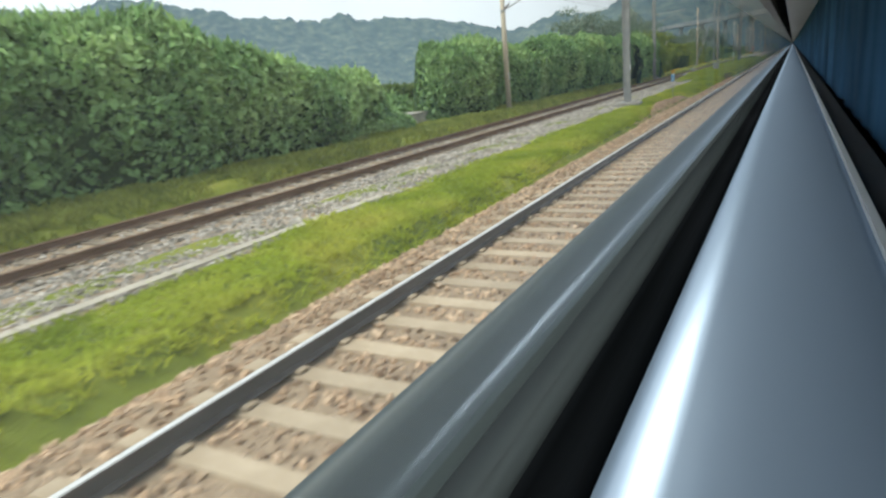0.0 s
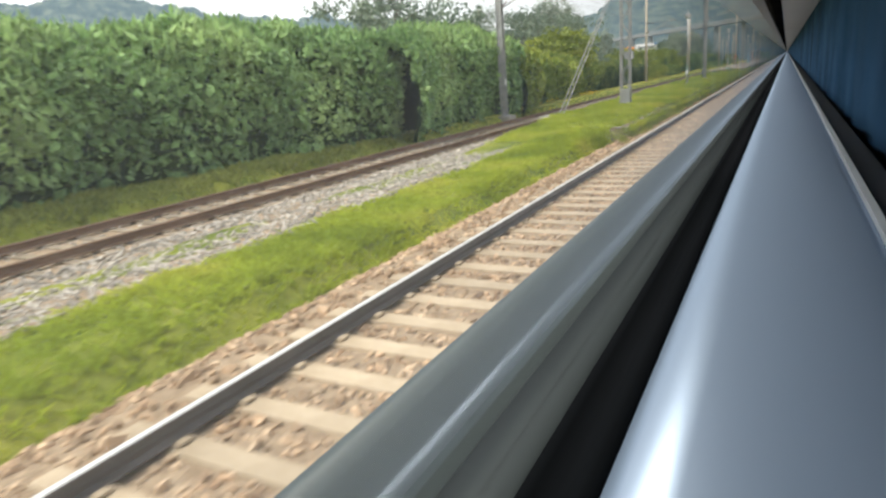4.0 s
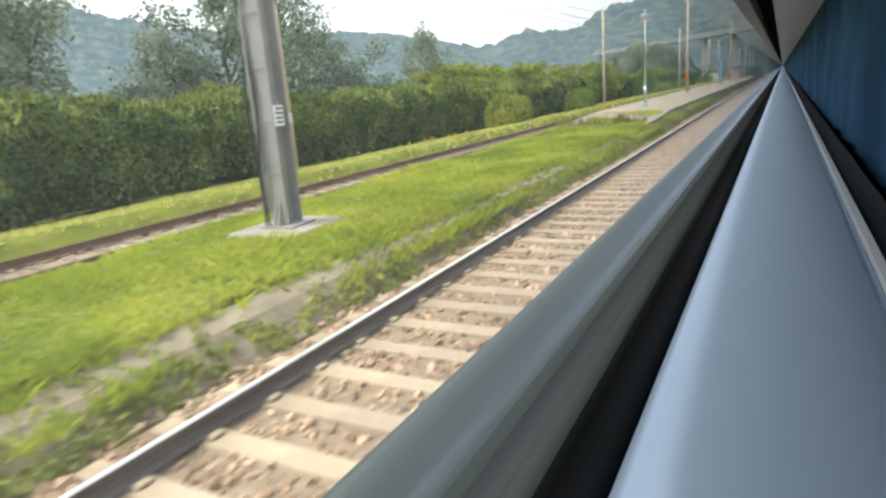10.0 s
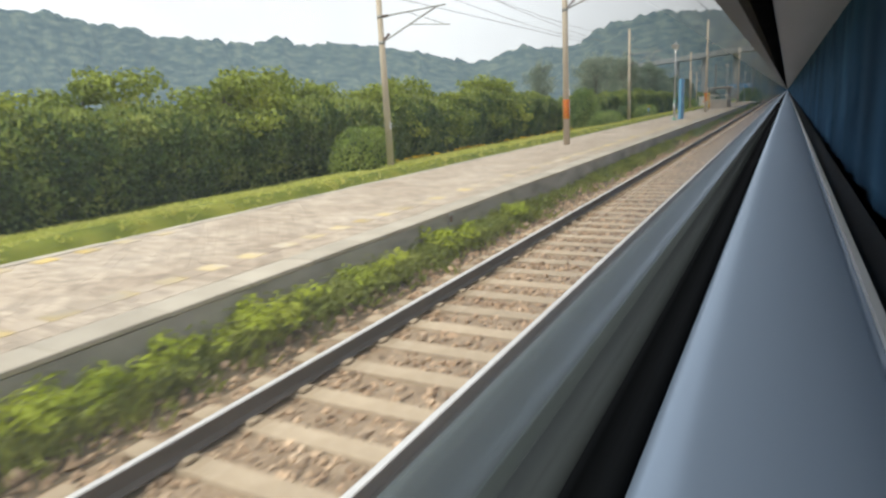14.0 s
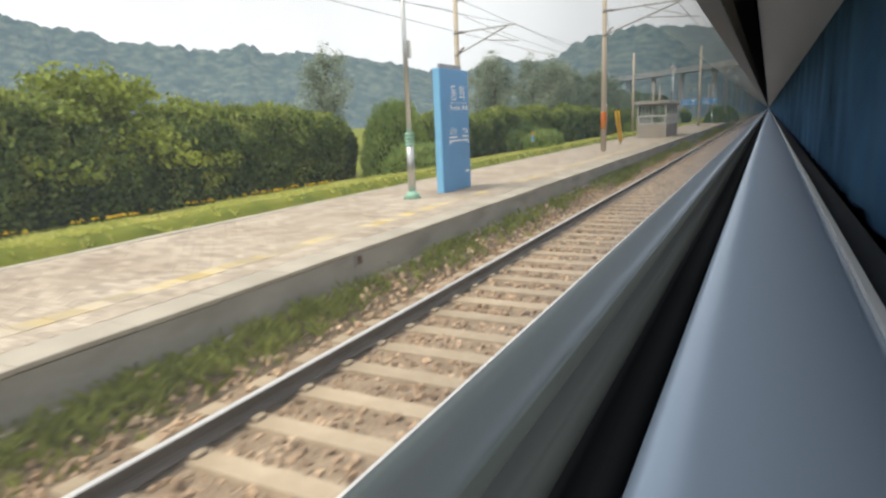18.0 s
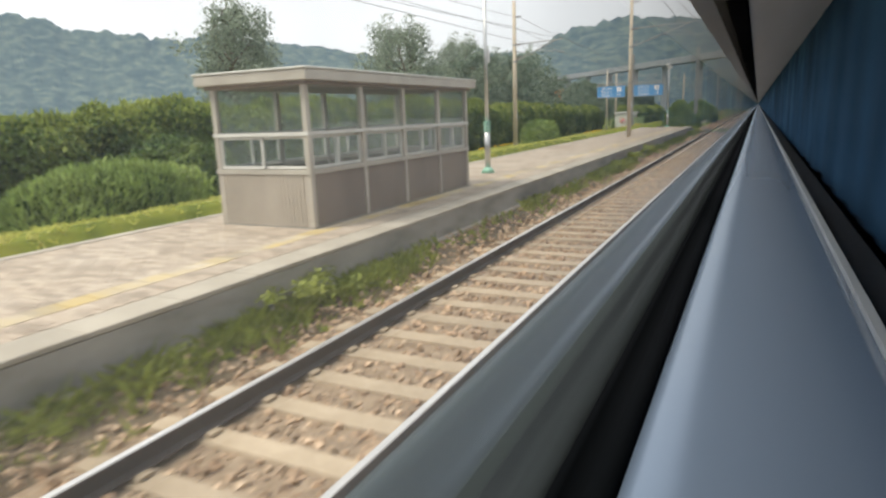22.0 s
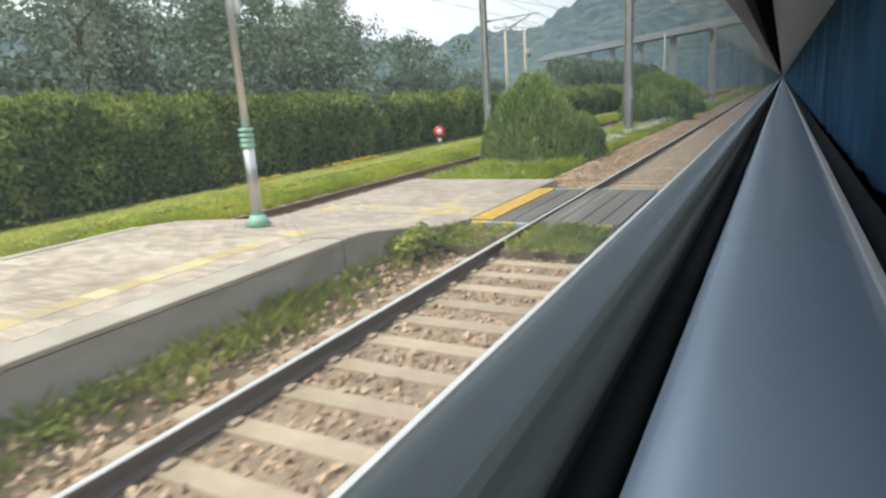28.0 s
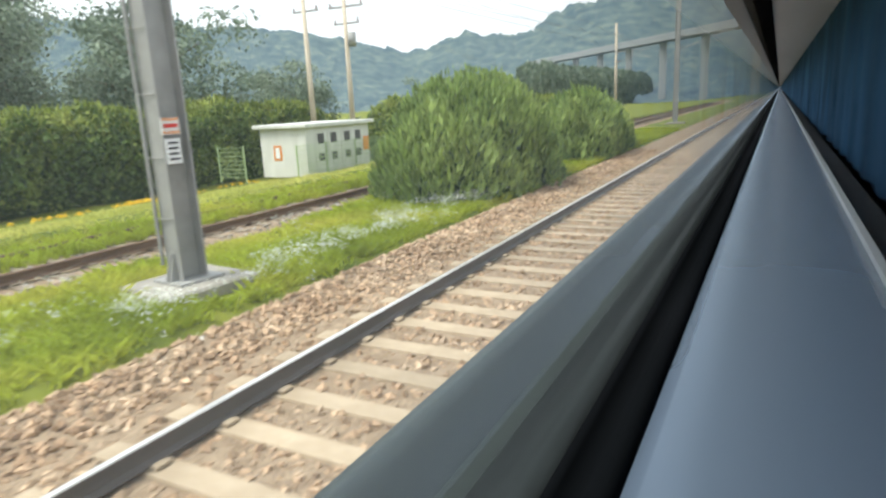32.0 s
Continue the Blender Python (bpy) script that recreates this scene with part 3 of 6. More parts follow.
def pave(y0, y1, x0, x1):
    """Courses of blocks across a strip, every other course shifted by half, cut at both edges: centres and widths."""
    bx, by, bw = [], [], []
    for r, y in enumerate(np.arange(y0 + 0.05, y1, 0.1)):
        cuts = np.arange(x0 - (0.1 if r % 2 else 0.0), x1 + 0.2, 0.2)
        lo, hi = np.clip(cuts[:-1], x0, x1), np.clip(cuts[1:], x0, x1)
        k = hi - lo > 0.03
        bx.append((lo + hi)[k] / 2)
        by.append(np.full(k.sum(), y))
        bw.append((hi - lo)[k])
    return np.concatenate(bx), np.concatenate(by), np.concatenate(bw)


strips = [pave(PLAT_Y0 + 0.5, PLAT_Y1, BACK_X + 0.185, TACT_X - 0.148), pave(PLAT_Y0 + 0.5, PLAT_Y1, TACT_X + 0.148, EDGE_X - 0.422)]
bx, by, bw = (np.concatenate(q) for q in zip(*strips))
grown = (by < 115.5) & (np.abs(bx + 6.4) < 1.4) & (wav(bx, by, 1.3) > 0.0)
bx, by, bw = bx[~grown], by[~grown], bw[~grown]
blocks("pavers", bx, by - PLAT_Y0, PLAT_Z - 0.03 - start_dip(by), (bw - 0.006, 0.094, 0.06), M_paver, "small weathered beige paving blocks", platform)
ty = np.arange(PLAT_Y0 + 5, PLAT_Y1, 0.3)
bare = (ty < 138) & (np.arange(len(ty)) % 2 == 1)
for sel, mt, lb in ((~bare, M_tactile, "faded yellow tactile tiles along the platform"), (bare, M_paver, "plain tiles between the tactile tiles")):
    blocks("tactile_tiles", np.full(sel.sum(), TACT_X), ty[sel] - PLAT_Y0, PLAT_Z - 0.028 - start_dip(ty[sel]), (0.29, 0.295, 0.06), mt, lb, platform)

ty = np.arange(PLAT_Y0 + 1, 127, 0.6)
blocks("tactile_tiles", np.full(len(ty), -8.42), ty - PLAT_Y0, PLAT_Z - 0.022 - start_dip(ty), (0.29, 0.29, 0.06), M_tactile, "faded yellow tiles along the platform back", platform)
# the paved ramp and crossing apron beyond the platform's end
apron = thing("crossing_apron", 0, PLAT_Y1, 0, "paved ramp running down from the platform to the track crossing", "ramp")
tagged(apron, kind="structure")
ys = np.r_[np.arange(0, 4.5, 0.3), 8.5]
prof = []
for y in ys:
    z = float(ramp_z(y + PLAT_Y1))
    prof.append((y, z))
bm = bmesh.new()
prev = None
for y, z in prof:
    e = EDGE_X + 0.02
    row = [bm.verts.new((e, y, -0.45)), bm.verts.new((e, y, z - 0.009)), bm.verts.new((BACK_X, y, z - 0.009)), bm.verts.new((BACK_X, y, -0.45))]
    if prev:
        for i in range(3):
            bm.faces.new((prev[i], row[i], row[i + 1], prev[i + 1]))
    else:
        bm.faces.new(row)
    prev = row
bm.faces.new(list(reversed(prev)))
bmesh.ops.recalc_face_normals(bm, faces=bm.faces)
part("ramp_base", bm, M_conc, apron)
bx, by, bw = pave(PLAT_Y1, PLAT_Y1 + 8.45, BACK_X + 0.05, EDGE_X - 0.002)
yl = (np.abs(bx - TACT_X) < 0.2) & (by < PLAT_Y1 + 6) | (np.abs(by - PLAT_Y1 - 4.2) < 0.28) & (bx > -8.4)
for sel, mt, nm, lb in ((~yl, M_paver_pink, "pavers", "small pinkish paving blocks of the ramp"), (yl, M_tactile, "tactile_tiles", "worn yellow guide tiles")):
    blocks(nm, bx[sel], by[sel] - PLAT_Y1, ramp_z(by[sel]) - 0.03, (bw[sel] - 0.007, 0.093, 0.06), mt, lb, apron)

for k in range(6):
    y_ = 3.4 + 0.84 * k
    boxed("kerb_stone", (0.065, 0.825, 0.3), (EDGE_X + 0.0325, y_ + 0.42, -0.117), M_coping, apron, bevel=0.01)
crossing = thing("track_crossing", -2.797, 251.6, 0, "dark rubber panels of the pedestrian track crossing, edged yellow", "crossing")
for k, (x0, x1) in enumerate(((-1.5, -1.18), (-1.16, -0.84), (-0.66, -0.36), (-0.34, -0.02), (0.0, 0.32), (0.34, 0.66), (0.84, 1.5))):
    boxed("panel", (x1 - x0, 3.6, 0.16), ((x0 + x1) / 2, 1.8, -0.09), M_asphalt, crossing, bevel=0.01)
for x in (-1.80, -1.60):
    boxed("stripe", (0.19, 3.5, 0.17), (x, 1.75, -0.072), M_yellow, crossing, "worn yellow edge stripe", 0.006)
for y in (-0.09, 3.7):
    for k in range(12):
        x = -1.72 + 0.27 * k
        if abs(abs(x) - 0.7525) < 0.12:
            continue
        boxed("edge_block", (0.255, 0.13, 0.14), (x, y, -0.085), M_bluep if k % 2 else M_yellow_worn, crossing, bevel=0.008)

foot = extruded("wall_footing", [(-4.80, -0.3), (-4.69, -0.3), (-4.685, 0.012), (-4.70, 0.022), (-4.80, 0.022)], 110, 250.6, M_coping)
tagged(foot, "narrow pale concrete footing along the platform wall", "footing", kind="structure")
for a_, b_ in ((-4.66, -3.64), (-3.46, -2.14)):
    soil = extruded("soil_heap", [(a_, -0.3), (a_, -0.085), ((a_ + b_) / 2, -0.05), (b_, -0.085), (b_, -0.3)], 249.9, 251.42, M_soil)
    tagged(soil, "earth heaped against the edge of the track crossing", "soil", kind="structure")
M_sandy = surface("sandy_soil", [(0.3, (0.20, 0.165, 0.115)), (0.7, (0.34, 0.295, 0.22))], scale=2.2, bump=0.9, bump_scale=30, depth=0.03, fine=0.4, spec=0.1)
strip = extruded("sandy_strip", [(-4.92, -0.3), (-4.92, 0.13), (-4.75, 0.125), (-4.52, 0.09), (-4.36, -0.04), (-4.2, -0.185), (-4.2, -0.3)], 46, 109.2, M_sandy, step=2.0)
tagged(strip, "flat sandy strip along the broken platform edge", "ground", kind="structure")
bank = extruded("soil_bank", [(-4.79, -0.45), (-4.79, 0.0), (-4.62, -0.03), (-4.4, -0.13), (-4.2, -0.192), (-4.05, -0.205), (-4.05, -0.45)], 52, 251.2, M_soil, step=2.0)
tagged(bank, "weedy strip of soil and gravel between rail and platform", "ground", kind="structure")

M_kerb = surface("old_kerb_concrete", [(0.25, (0.15, 0.125, 0.08)), (0.5, (0.24, 0.20, 0.14)), (0.75, (0.33, 0.285, 0.21))], scale=3.5, fine=0.4, bump=0.9, bump_scale=35, spec=0.15)
trough = thing("cable_trough", -7.12, -13.5, -0.12, "pale concrete cable trough lid between gravel and grass", "cable trough")
for k in range(10):
    boxed("lid", (0.2, 0.985, 0.09), (rng.uniform(-0.012, 0.012), k + 0.5, 0.0), M_coping, trough, bevel=0.008)
# the old low platform's edge, half sunk in the grass
kerb = thing("old_platform_edge", -4.66, 47, 0, "broken old concrete platform edge sunk in grass", "kerb")
y = 0.0
while y < 61.0:
    ln = rng.uniform(0.5, 1.7)
    if rng.random() < 0.3:
        y += ln * 0.7
        continue
    bm = bmesh.new()
    box(bm, 0.02, ln / 2, 0, 0.3, ln - 0.02, 0.3, 0.04)
    ob = part("kerb_stone", bm, M_kerb, kerb)
    ob.matrix_basis = pose(rng.uniform(-0.03, 0.03), y, -0.03 + rng.uniform(-0.05, 0.015), rng.uniform(-1, 1), rng.uniform(-3, 5), rng.uniform(-2.5, 2.5))
    y += ln

# ---------- the carriage that the view is from: its side wall, window and curtain ----------
CY0, CY1 = -22.0, 420.0
SZ = 1.9885
carriage = thing("railway_carriage", 0, CY0, 0, "railway carriage with steel window sill, black rubber seal and blue curtain", "train")
CL = CY1 - CY0
extruded("outer_wall", [(-0.075, 0.25), (-0.045, 0.25), (-0.045, SZ - 0.03), (-0.075, SZ - 0.03)], 0, CL, M_shell, carriage)
extruded("window_frame", [(-0.060, SZ - 0.03), (-0.0385, SZ - 0.03), (-0.0385, SZ - 0.004), (-0.0415, SZ - 0.004), (-0.0425, SZ + 0.0005), (-0.0455, SZ + 0.004), (-0.049, SZ + 0.009),
                          (-0.052, SZ + 0.0135), (-0.0545, SZ + 0.0155), (-0.058, SZ + 0.0145), (-0.060, SZ + 0.010)], 0, CL, M_frame, carriage, "matt grey outer frame of the window", smooth=True)
extruded("groove", [(-0.0466, SZ + 0.0060), (-0.0440, SZ + 0.0025), (-0.0437, SZ + 0.0031), (-0.0463, SZ + 0.0066)], 0, CL, M_groove, carriage, "dark groove along the window frame")
extruded("rubber_seal", [(-0.0345, SZ - 0.03), (-0.0205, SZ - 0.03), (-0.0205, SZ - 0.004), (-0.0225, SZ - 0.0015), (-0.0255, SZ - 0.003), (-0.0285, SZ - 0.006), (-0.0315, SZ - 0.003), (-0.0335, SZ - 0.0015), (-0.0345, SZ - 0.004)],
         0, CL, M_rubber, carriage, "black rubber window seal", smooth=True)
extruded("sill", [(-0.02, SZ - 0.03), (0.0425, SZ - 0.03), (0.0425, SZ - 0.0012), (0.038, SZ - 0.0002), (0.026, SZ), (0.01, SZ + 0.0002), (-0.006, SZ), (-0.016, SZ - 0.0004), (-0.02, SZ - 0.0035)],
         0, CL, M_sill, carriage, "brushed steel window sill", smooth=True)
extruded("sill_edge", [(0.0428, SZ - 0.03), (0.0462, SZ - 0.03), (0.0462, SZ + 0.0015), (0.0428, SZ + 0.0015)], 0, CL, M_sill_edge, carriage, "pale trim along the sill")
extruded("inner_wall", [(0.05, 1.2), (0.07, 1.2), (0.07, SZ - 0.012), (0.05, SZ - 0.012)], 0, CL, M_lining, carriage, "dark lining below the sill")
pane = bulk("window_pane", [(-0.0365, 0, SZ - 0.02), (-0.0365, CL, SZ - 0.02), (-0.0365, CL, 2.2), (-0.0365, 0, 2.2)], [(0, 1, 2, 3)], M_glass, carriage)
tagged(pane, "dusty window glass")
pane.visible_shadow = False
# added seal and grey panel, standing in for the jamb at the window's end
extruded("upper_seal", [(-0.040, 2.188), (-0.019, 2.192), (-0.017, 2.1995), (-0.040, 2.1995)], 0, CL, M_rubber, carriage, "black rubber seal added over the pane, standing in for the jamb's seal")
extruded("reveal", [(-0.0165, 2.2), (0.082, 2.196), (0.082, 2.24), (-0.0165, 2.24)], 0, CL, M_reveal, carriage, "brushed grey panel added above the window, standing in for its end jamb")
# wall brought down to 2.2 m, a made-up height, to shade the inner sill
extruded("upper_wall", [(-0.085, 2.2), (-0.041, 2.2), (-0.041, 2.245), (0.12, 2.245), (0.12, 3.5), (-0.085, 3.5)], 0, CL, M_lining, carriage)
extruded("roof", [(-0.085, 3.5), (3.1, 3.5), (2.9, 3.8), (0.2, 3.8)], 0, CL, M_shell, carriage)
extruded("floor", [(-0.06, 1.05), (3.1, 1.05), (3.1, 1.15), (-0.06, 1.15)], 0, CL, M_lining, carriage)
extruded("far_wall", [(3.0, 1.15), (3.1, 1.15), (3.1, 3.5), (3.0, 3.5)], 0, CL, M_lining, carriage)
# unseen end walls, added to keep daylight from behind off the sill
for y_ in (0.03, CL - 0.03):
    boxed("end_wall", (2.94, 0.05, 2.34), (1.52, y_, 2.325), M_lining, carriage)
# gathered curtain
cyv = np.arange(0, CL, 0.022)
fold = 0.004 * np.sin(cyv * 52 + 3 * np.sin(cyv * 7)) + 0.0015 * np.sin(cyv * 131 + 1.0)
zz = np.array([SZ - 0.02, SZ + 0.07, SZ + 0.14, 2.243])
V = np.stack([np.repeat((0.085 + fold)[:, None], 4, 1), np.repeat(cyv[:, None], 4, 1), np.repeat(zz[None], len(cyv), 0)], -1).reshape(-1, 3)
i = np.arange((len(cyv) - 1))[:, None] * 4 + np.arange(3)[None]
i = i.ravel()
curtain = bulk("curtain", V, np.c_[i, i + 1, i + 5, i + 4], M_curtain, carriage, smooth=True)
tagged(curtain, "gathered blue curtain drawn along the window")

# ---------- foliage ----------
def leaves_at(P, Nrm, size, spread=0.9, droop=0.0, aspect=0.6):
    """Leaf quads (pointed diamonds, slightly folded) at P with normals scattered round Nrm."""
    n = len(P)
    d = Nrm + spread * rng.normal(size=(n, 3))
    d /= np.linalg.norm(d, axis=1)[:, None]
    t = np.cross(d, rng.normal(size=(n, 3)))
    t[:, 2] -= droop
    t -= (t * d).sum(1)[:, None] * d
    t /= np.linalg.norm(t, axis=1)[:, None] + 1e-9
    b = np.cross(d, t)
    s = size * rng.uniform(0.55, 1.35, (n, 1))
    V = np.stack([P - t * s, P + b * s * aspect + d * s * 0.15, P + t * s, P - b * s * aspect + d * s * 0.15], 1)
    return V.reshape(-1, 3), (np.arange(n)[:, None] * 4 + np.arange(4)[None])


def lobes(u, w, cell, seed):
    """Rounded cushions over a surface (u along, w up): 0 between them, 1 at their tops."""
    best = np.zeros(np.shape(u))
    iu, iw = np.floor(u / cell), np.floor(w / cell)
    for du in (-1, 0, 1):
        for dw in (-1, 0, 1):
            cu, cw = iu + du, iw + dw
            h1 = np.modf(np.abs(np.sin(cu * 12.9898 + cw * 78.233 + seed) * 43758.5))[0]
            h2 = np.modf(np.abs(np.sin(cu * 39.346 + cw * 11.135 + seed) * 24634.6))[0]
            d2 = (u / cell - cu - 0.15 - 0.7 * h1) ** 2 + (w / cell - cw - 0.15 - 0.7 * h2) ** 2
            best = np.maximum(best, np.sqrt(np.clip(1 - d2 / (0.5 + 0.45 * h2), 0, 1)) * (0.65 + 0.35 * h1))
    return best


def hedge(y0, y1, front, top, depth, material, leaf, density, label, category="hedge", rough_amp=0.35, k=0.55, base=-0.1, core_mat=None, name="hedge", caps=(0, 0), turn=0.0, lump=1.5, swell=0.6, lit_top=None):
    """A run of hedge along the line: an inner body coloured dark as shade and a skin of leaves on its front and top."""
    h = thing(name, front, y0, base, label, category, "hedge along the line", turn)
    ln = y1 - y0

    def skin(u, v):
        # u along the line, v from 0 at the foot of the front, over the top to the back
        H = top - base
        a = np.clip(v, 0, 1) * np.pi / 2
        bulge = np.clip(np.sin(a), 0, 1) ** 0.7
        hz = H * (0.93 + 0.10 * wav(u + y0, 0 * u, 0.35, front) + 0.05 * wav(u + y0, u, 1.7)) * bulge
        fx = -depth * (1 - np.cos(a)) ** 1.1 + rough_amp * wav(u + y0, v * 3, k, 2.0) + 0.12 * wav(2.3 * u, v * 9, 1.0)
        fx = fx + 0.25 - 0.95 * np.clip(1 - v / 0.5, 0, 1) ** 1.3
        cush = lobes(u + y0, v * (H + depth), lump, front) + 0.4 * lobes(u + y0, v * (H + depth), 0.5, top)
        fx = fx + swell * (cush - 0.6) * np.cos(a * 0.8)
        hz = hz + 0.5 * swell * (cush - 0.7) * np.clip(v * 1.6, 0, 1)
        for on, e in ((caps[0], u), (caps[1], ln - u)):
            if on:
                round_ = np.sqrt(np.clip(1 - (1 - np.clip(e / on, 0, 1)) ** 2, 0.0, 1))
                hz, fx = hz * (0.12 + 0.88 * round_), -depth * 0.6 + (fx + depth * 0.6) * round_
        return np.stack([fx, u, hz], -1)

    us, vs = np.arange(0, ln + 0.01, 0.25), np.linspace(0, 1, 13)
    U, W = np.meshgrid(us, vs, indexing="ij")
    S = skin(U.ravel(), W.ravel())
    S[:, 0] -= 0.2
    S[:, 2] = np.maximum(S[:, 2] - 0.16 * np.clip(W.ravel() * 2, 0, 1), -0.15)
    S = S.reshape(len(us), len(vs), 3)
    back = S[:, -1:].copy()
    back[:, :, 0] -= 0.5
    back[:, :, 2] = -0.15
    S = np.concatenate([S, back], 1).reshape(-1, 3)
    m = len(vs) + 1
    q = (np.arange(len(us) - 1)[:, None] * m + np.arange(m - 1)[None]).ravel()
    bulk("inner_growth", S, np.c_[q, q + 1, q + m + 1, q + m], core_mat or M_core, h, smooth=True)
    n = int(density * ln * (top - base + depth))
    u, v = rng.uniform(0, ln, n), rng.uniform(0, 1, n) ** 0.9
    P = skin(u, v)
    Q = skin(u + 0.05, v) - P
    R = skin(u, np.clip(v + 0.03, 0, 1.03)) - P
    Nn = np.cross(Q, R)
    Nn /= np.linalg.norm(Nn, axis=1)[:, None] + 1e-9
    Nn[Nn[:, 2] < -0.1] *= -1
    Nn[(np.abs(Nn[:, 2]) <= 0.1) & (Nn[:, 0] < 0)] *= -1
    P = P + Nn * rng.uniform(-0.16, 0.14, (n, 1)) ** 1
    # paler leaves and standing shoots, mostly on the upper half, paint its lit top
    upper_pale = rng.random(n) < np.clip(1.7 * v - 0.75 + 0.35 * wav(u + y0, v * 4, 1.1, 5.0), 0.03, 0.75)
    V, F = leaves_at(P[~upper_pale], Nn[~upper_pale], leaf, 0.8)
    bulk("leaves", V, F, material, h)
    V, F = leaves_at(P[upper_pale], Nn[upper_pale], leaf, 0.8)
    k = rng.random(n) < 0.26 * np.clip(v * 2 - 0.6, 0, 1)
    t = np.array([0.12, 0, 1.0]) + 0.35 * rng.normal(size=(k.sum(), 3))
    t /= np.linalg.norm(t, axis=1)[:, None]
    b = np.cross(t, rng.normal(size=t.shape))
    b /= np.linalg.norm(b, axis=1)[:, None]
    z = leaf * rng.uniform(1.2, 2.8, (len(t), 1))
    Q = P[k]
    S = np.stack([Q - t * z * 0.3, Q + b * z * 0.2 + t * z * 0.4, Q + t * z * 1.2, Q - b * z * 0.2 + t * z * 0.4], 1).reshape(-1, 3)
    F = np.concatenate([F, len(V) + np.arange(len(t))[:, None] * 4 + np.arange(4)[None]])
    bulk("young_shoots", np.concatenate([V, S]), F, lit_top or material, h)
    return h


def clump(name, x, y, z, rx, ry, h, material, leaf, n, label, category="bush", upright=0.0, group="bushes", power=2.2):
    """A rounded bush: body coloured dark as shade, leafy skin."""
    b = thing(name, x, y, z, label, category, group)
    sd = rng.uniform(0, 9)

    def sk(th, ph):
        r = 1 + 0.10 * wav(3 * th, 4 * ph, 1.0, sd) + 0.06 * wav(8 * th, 9 * ph, 1.0, sd)
        c = np.abs(np.cos(ph)) ** (2 / power)
        return np.stack([rx * r * c * np.cos(th), ry * r * c * np.sin(th), h * r * np.clip(np.sin(ph), 0, 1) ** (1.6 / power)], -1)

    T, Pp = np.meshgrid(np.linspace(0, 2 * np.pi, 25), np.linspace(0, np.pi / 2, 9), indexing="ij")
    S = sk(T.ravel(), Pp.ravel()) * 0.88
    q = (np.arange(24)[:, None] * 9 + np.arange(8)[None]).ravel()
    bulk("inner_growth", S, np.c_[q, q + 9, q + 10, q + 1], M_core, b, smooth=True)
    th, ph = rng.uniform(0, 2 * np.pi, n), np.arcsin(rng.uniform(0, 1, n))
    P = sk(th, ph)
    Nn = P / np.array([rx * rx, ry * ry, h * h])
    Nn /= np.linalg.norm(Nn, axis=1)[:, None]
    P *= rng.uniform(0.86, 1.05, (n, 1))
    if upright:
        # upright sprays: long narrow leaves that point up and out
        t = Nn * 0.5 + np.array([0, 0, upright]) + 0.35 * rng.normal(size=(n, 3))
        t /= np.linalg.norm(t, axis=1)[:, None]
        bb = np.cross(t, rng.normal(size=(n, 3)))
        bb /= np.linalg.norm(bb, axis=1)[:, None]
        s = leaf * rng.uniform(0.5, 1.4, (n, 1))
        V = np.stack([P - t * s, P + bb * s * 0.28, P + t * s, P - bb * s * 0.28], 1).reshape(-1, 3)
        F = np.arange(n)[:, None] * 4 + np.arange(4)[None]
    else:
        V, F = leaves_at(P, Nn, leaf, 0.8)
    bulk("leaves", V, F, material, b)
    return b


HL = "dense dark green hedge along the railway, leafy to the ground"
VL_ = "tall bank of broad-leaved vines smothering shrubs by the siding"
hedge(-45, -14, -14.2, 3.6, 2.2, M_vine, 0.14, 74, VL_, "thicket", 0.6, name="vine_thicket", lump=2.3, swell=1.0)
hedge(-14, 1.2, -14.3, 4.35, 2.6, M_vine, 0.14, 136, VL_, "thicket", 0.6, name="vine_thicket", caps=(0, 2.8), lump=2.3, swell=1.0)
hedge(-2, 6.2, -14.2, 3.5, 2.2, M_vine, 0.14, 136, VL_, "thicket", 0.6, name="vine_thicket", caps=(0, 3.0), lump=2.3, swell=1.0)
hedge(3.0, 9.4, -14.3, 2.75, 2.0, M_vine, 0.14, 129, VL_, "thicket", 0.5, name="vine_thicket", caps=(1.5, 2.6), lump=2.3, swell=1.0)
hedge(6.0, 15.5, -17.3, 1.25, 2.5, M_vine, 0.14, 122, "low tangle of vines beside the siding", "thicket", 0.5, name="vine_thicket", caps=(1.5, 0), lump=2.3, swell=1.0)
hedge(13.3, 30, -14.3, 3.7, 2.4, M_vine, 0.14, 156, VL_, "thicket", 0.6, name="vine_thicket", caps=(1.8, 0), lump=2.3, swell=1.0)
hedge(28, 46, -14.1, 4.0, 2.2, M_vine, 0.14, 129, VL_, "thicket", 0.6, name="vine_thicket", turn=-4, lump=2.3, swell=1.0)
hedge(45, 57.5, -11.9, 4.3, 2.4, M_vine, 0.14, 149, VL_, "thicket", 0.6, name="vine_thicket", turn=3, lump=2.3, swell=1.0)
SB_ = "overgrown bank of mixed shrubs beside the siding"
hedge(57, 81, -12.3, 3.3, 2.5, M_weed_bush, 0.12, 160, SB_, "thicket", 0.8, name="shrub_bank", base=-0.4, turn=7, lump=2.2, swell=0.9, lit_top=M_lime)
hedge(80, 105, -15.5, 2.95, 2.3, M_hedge, 0.115, 170, HL, rough_amp=0.5, base=-0.6, turn=11.5, lit_top=M_hedge_lit)
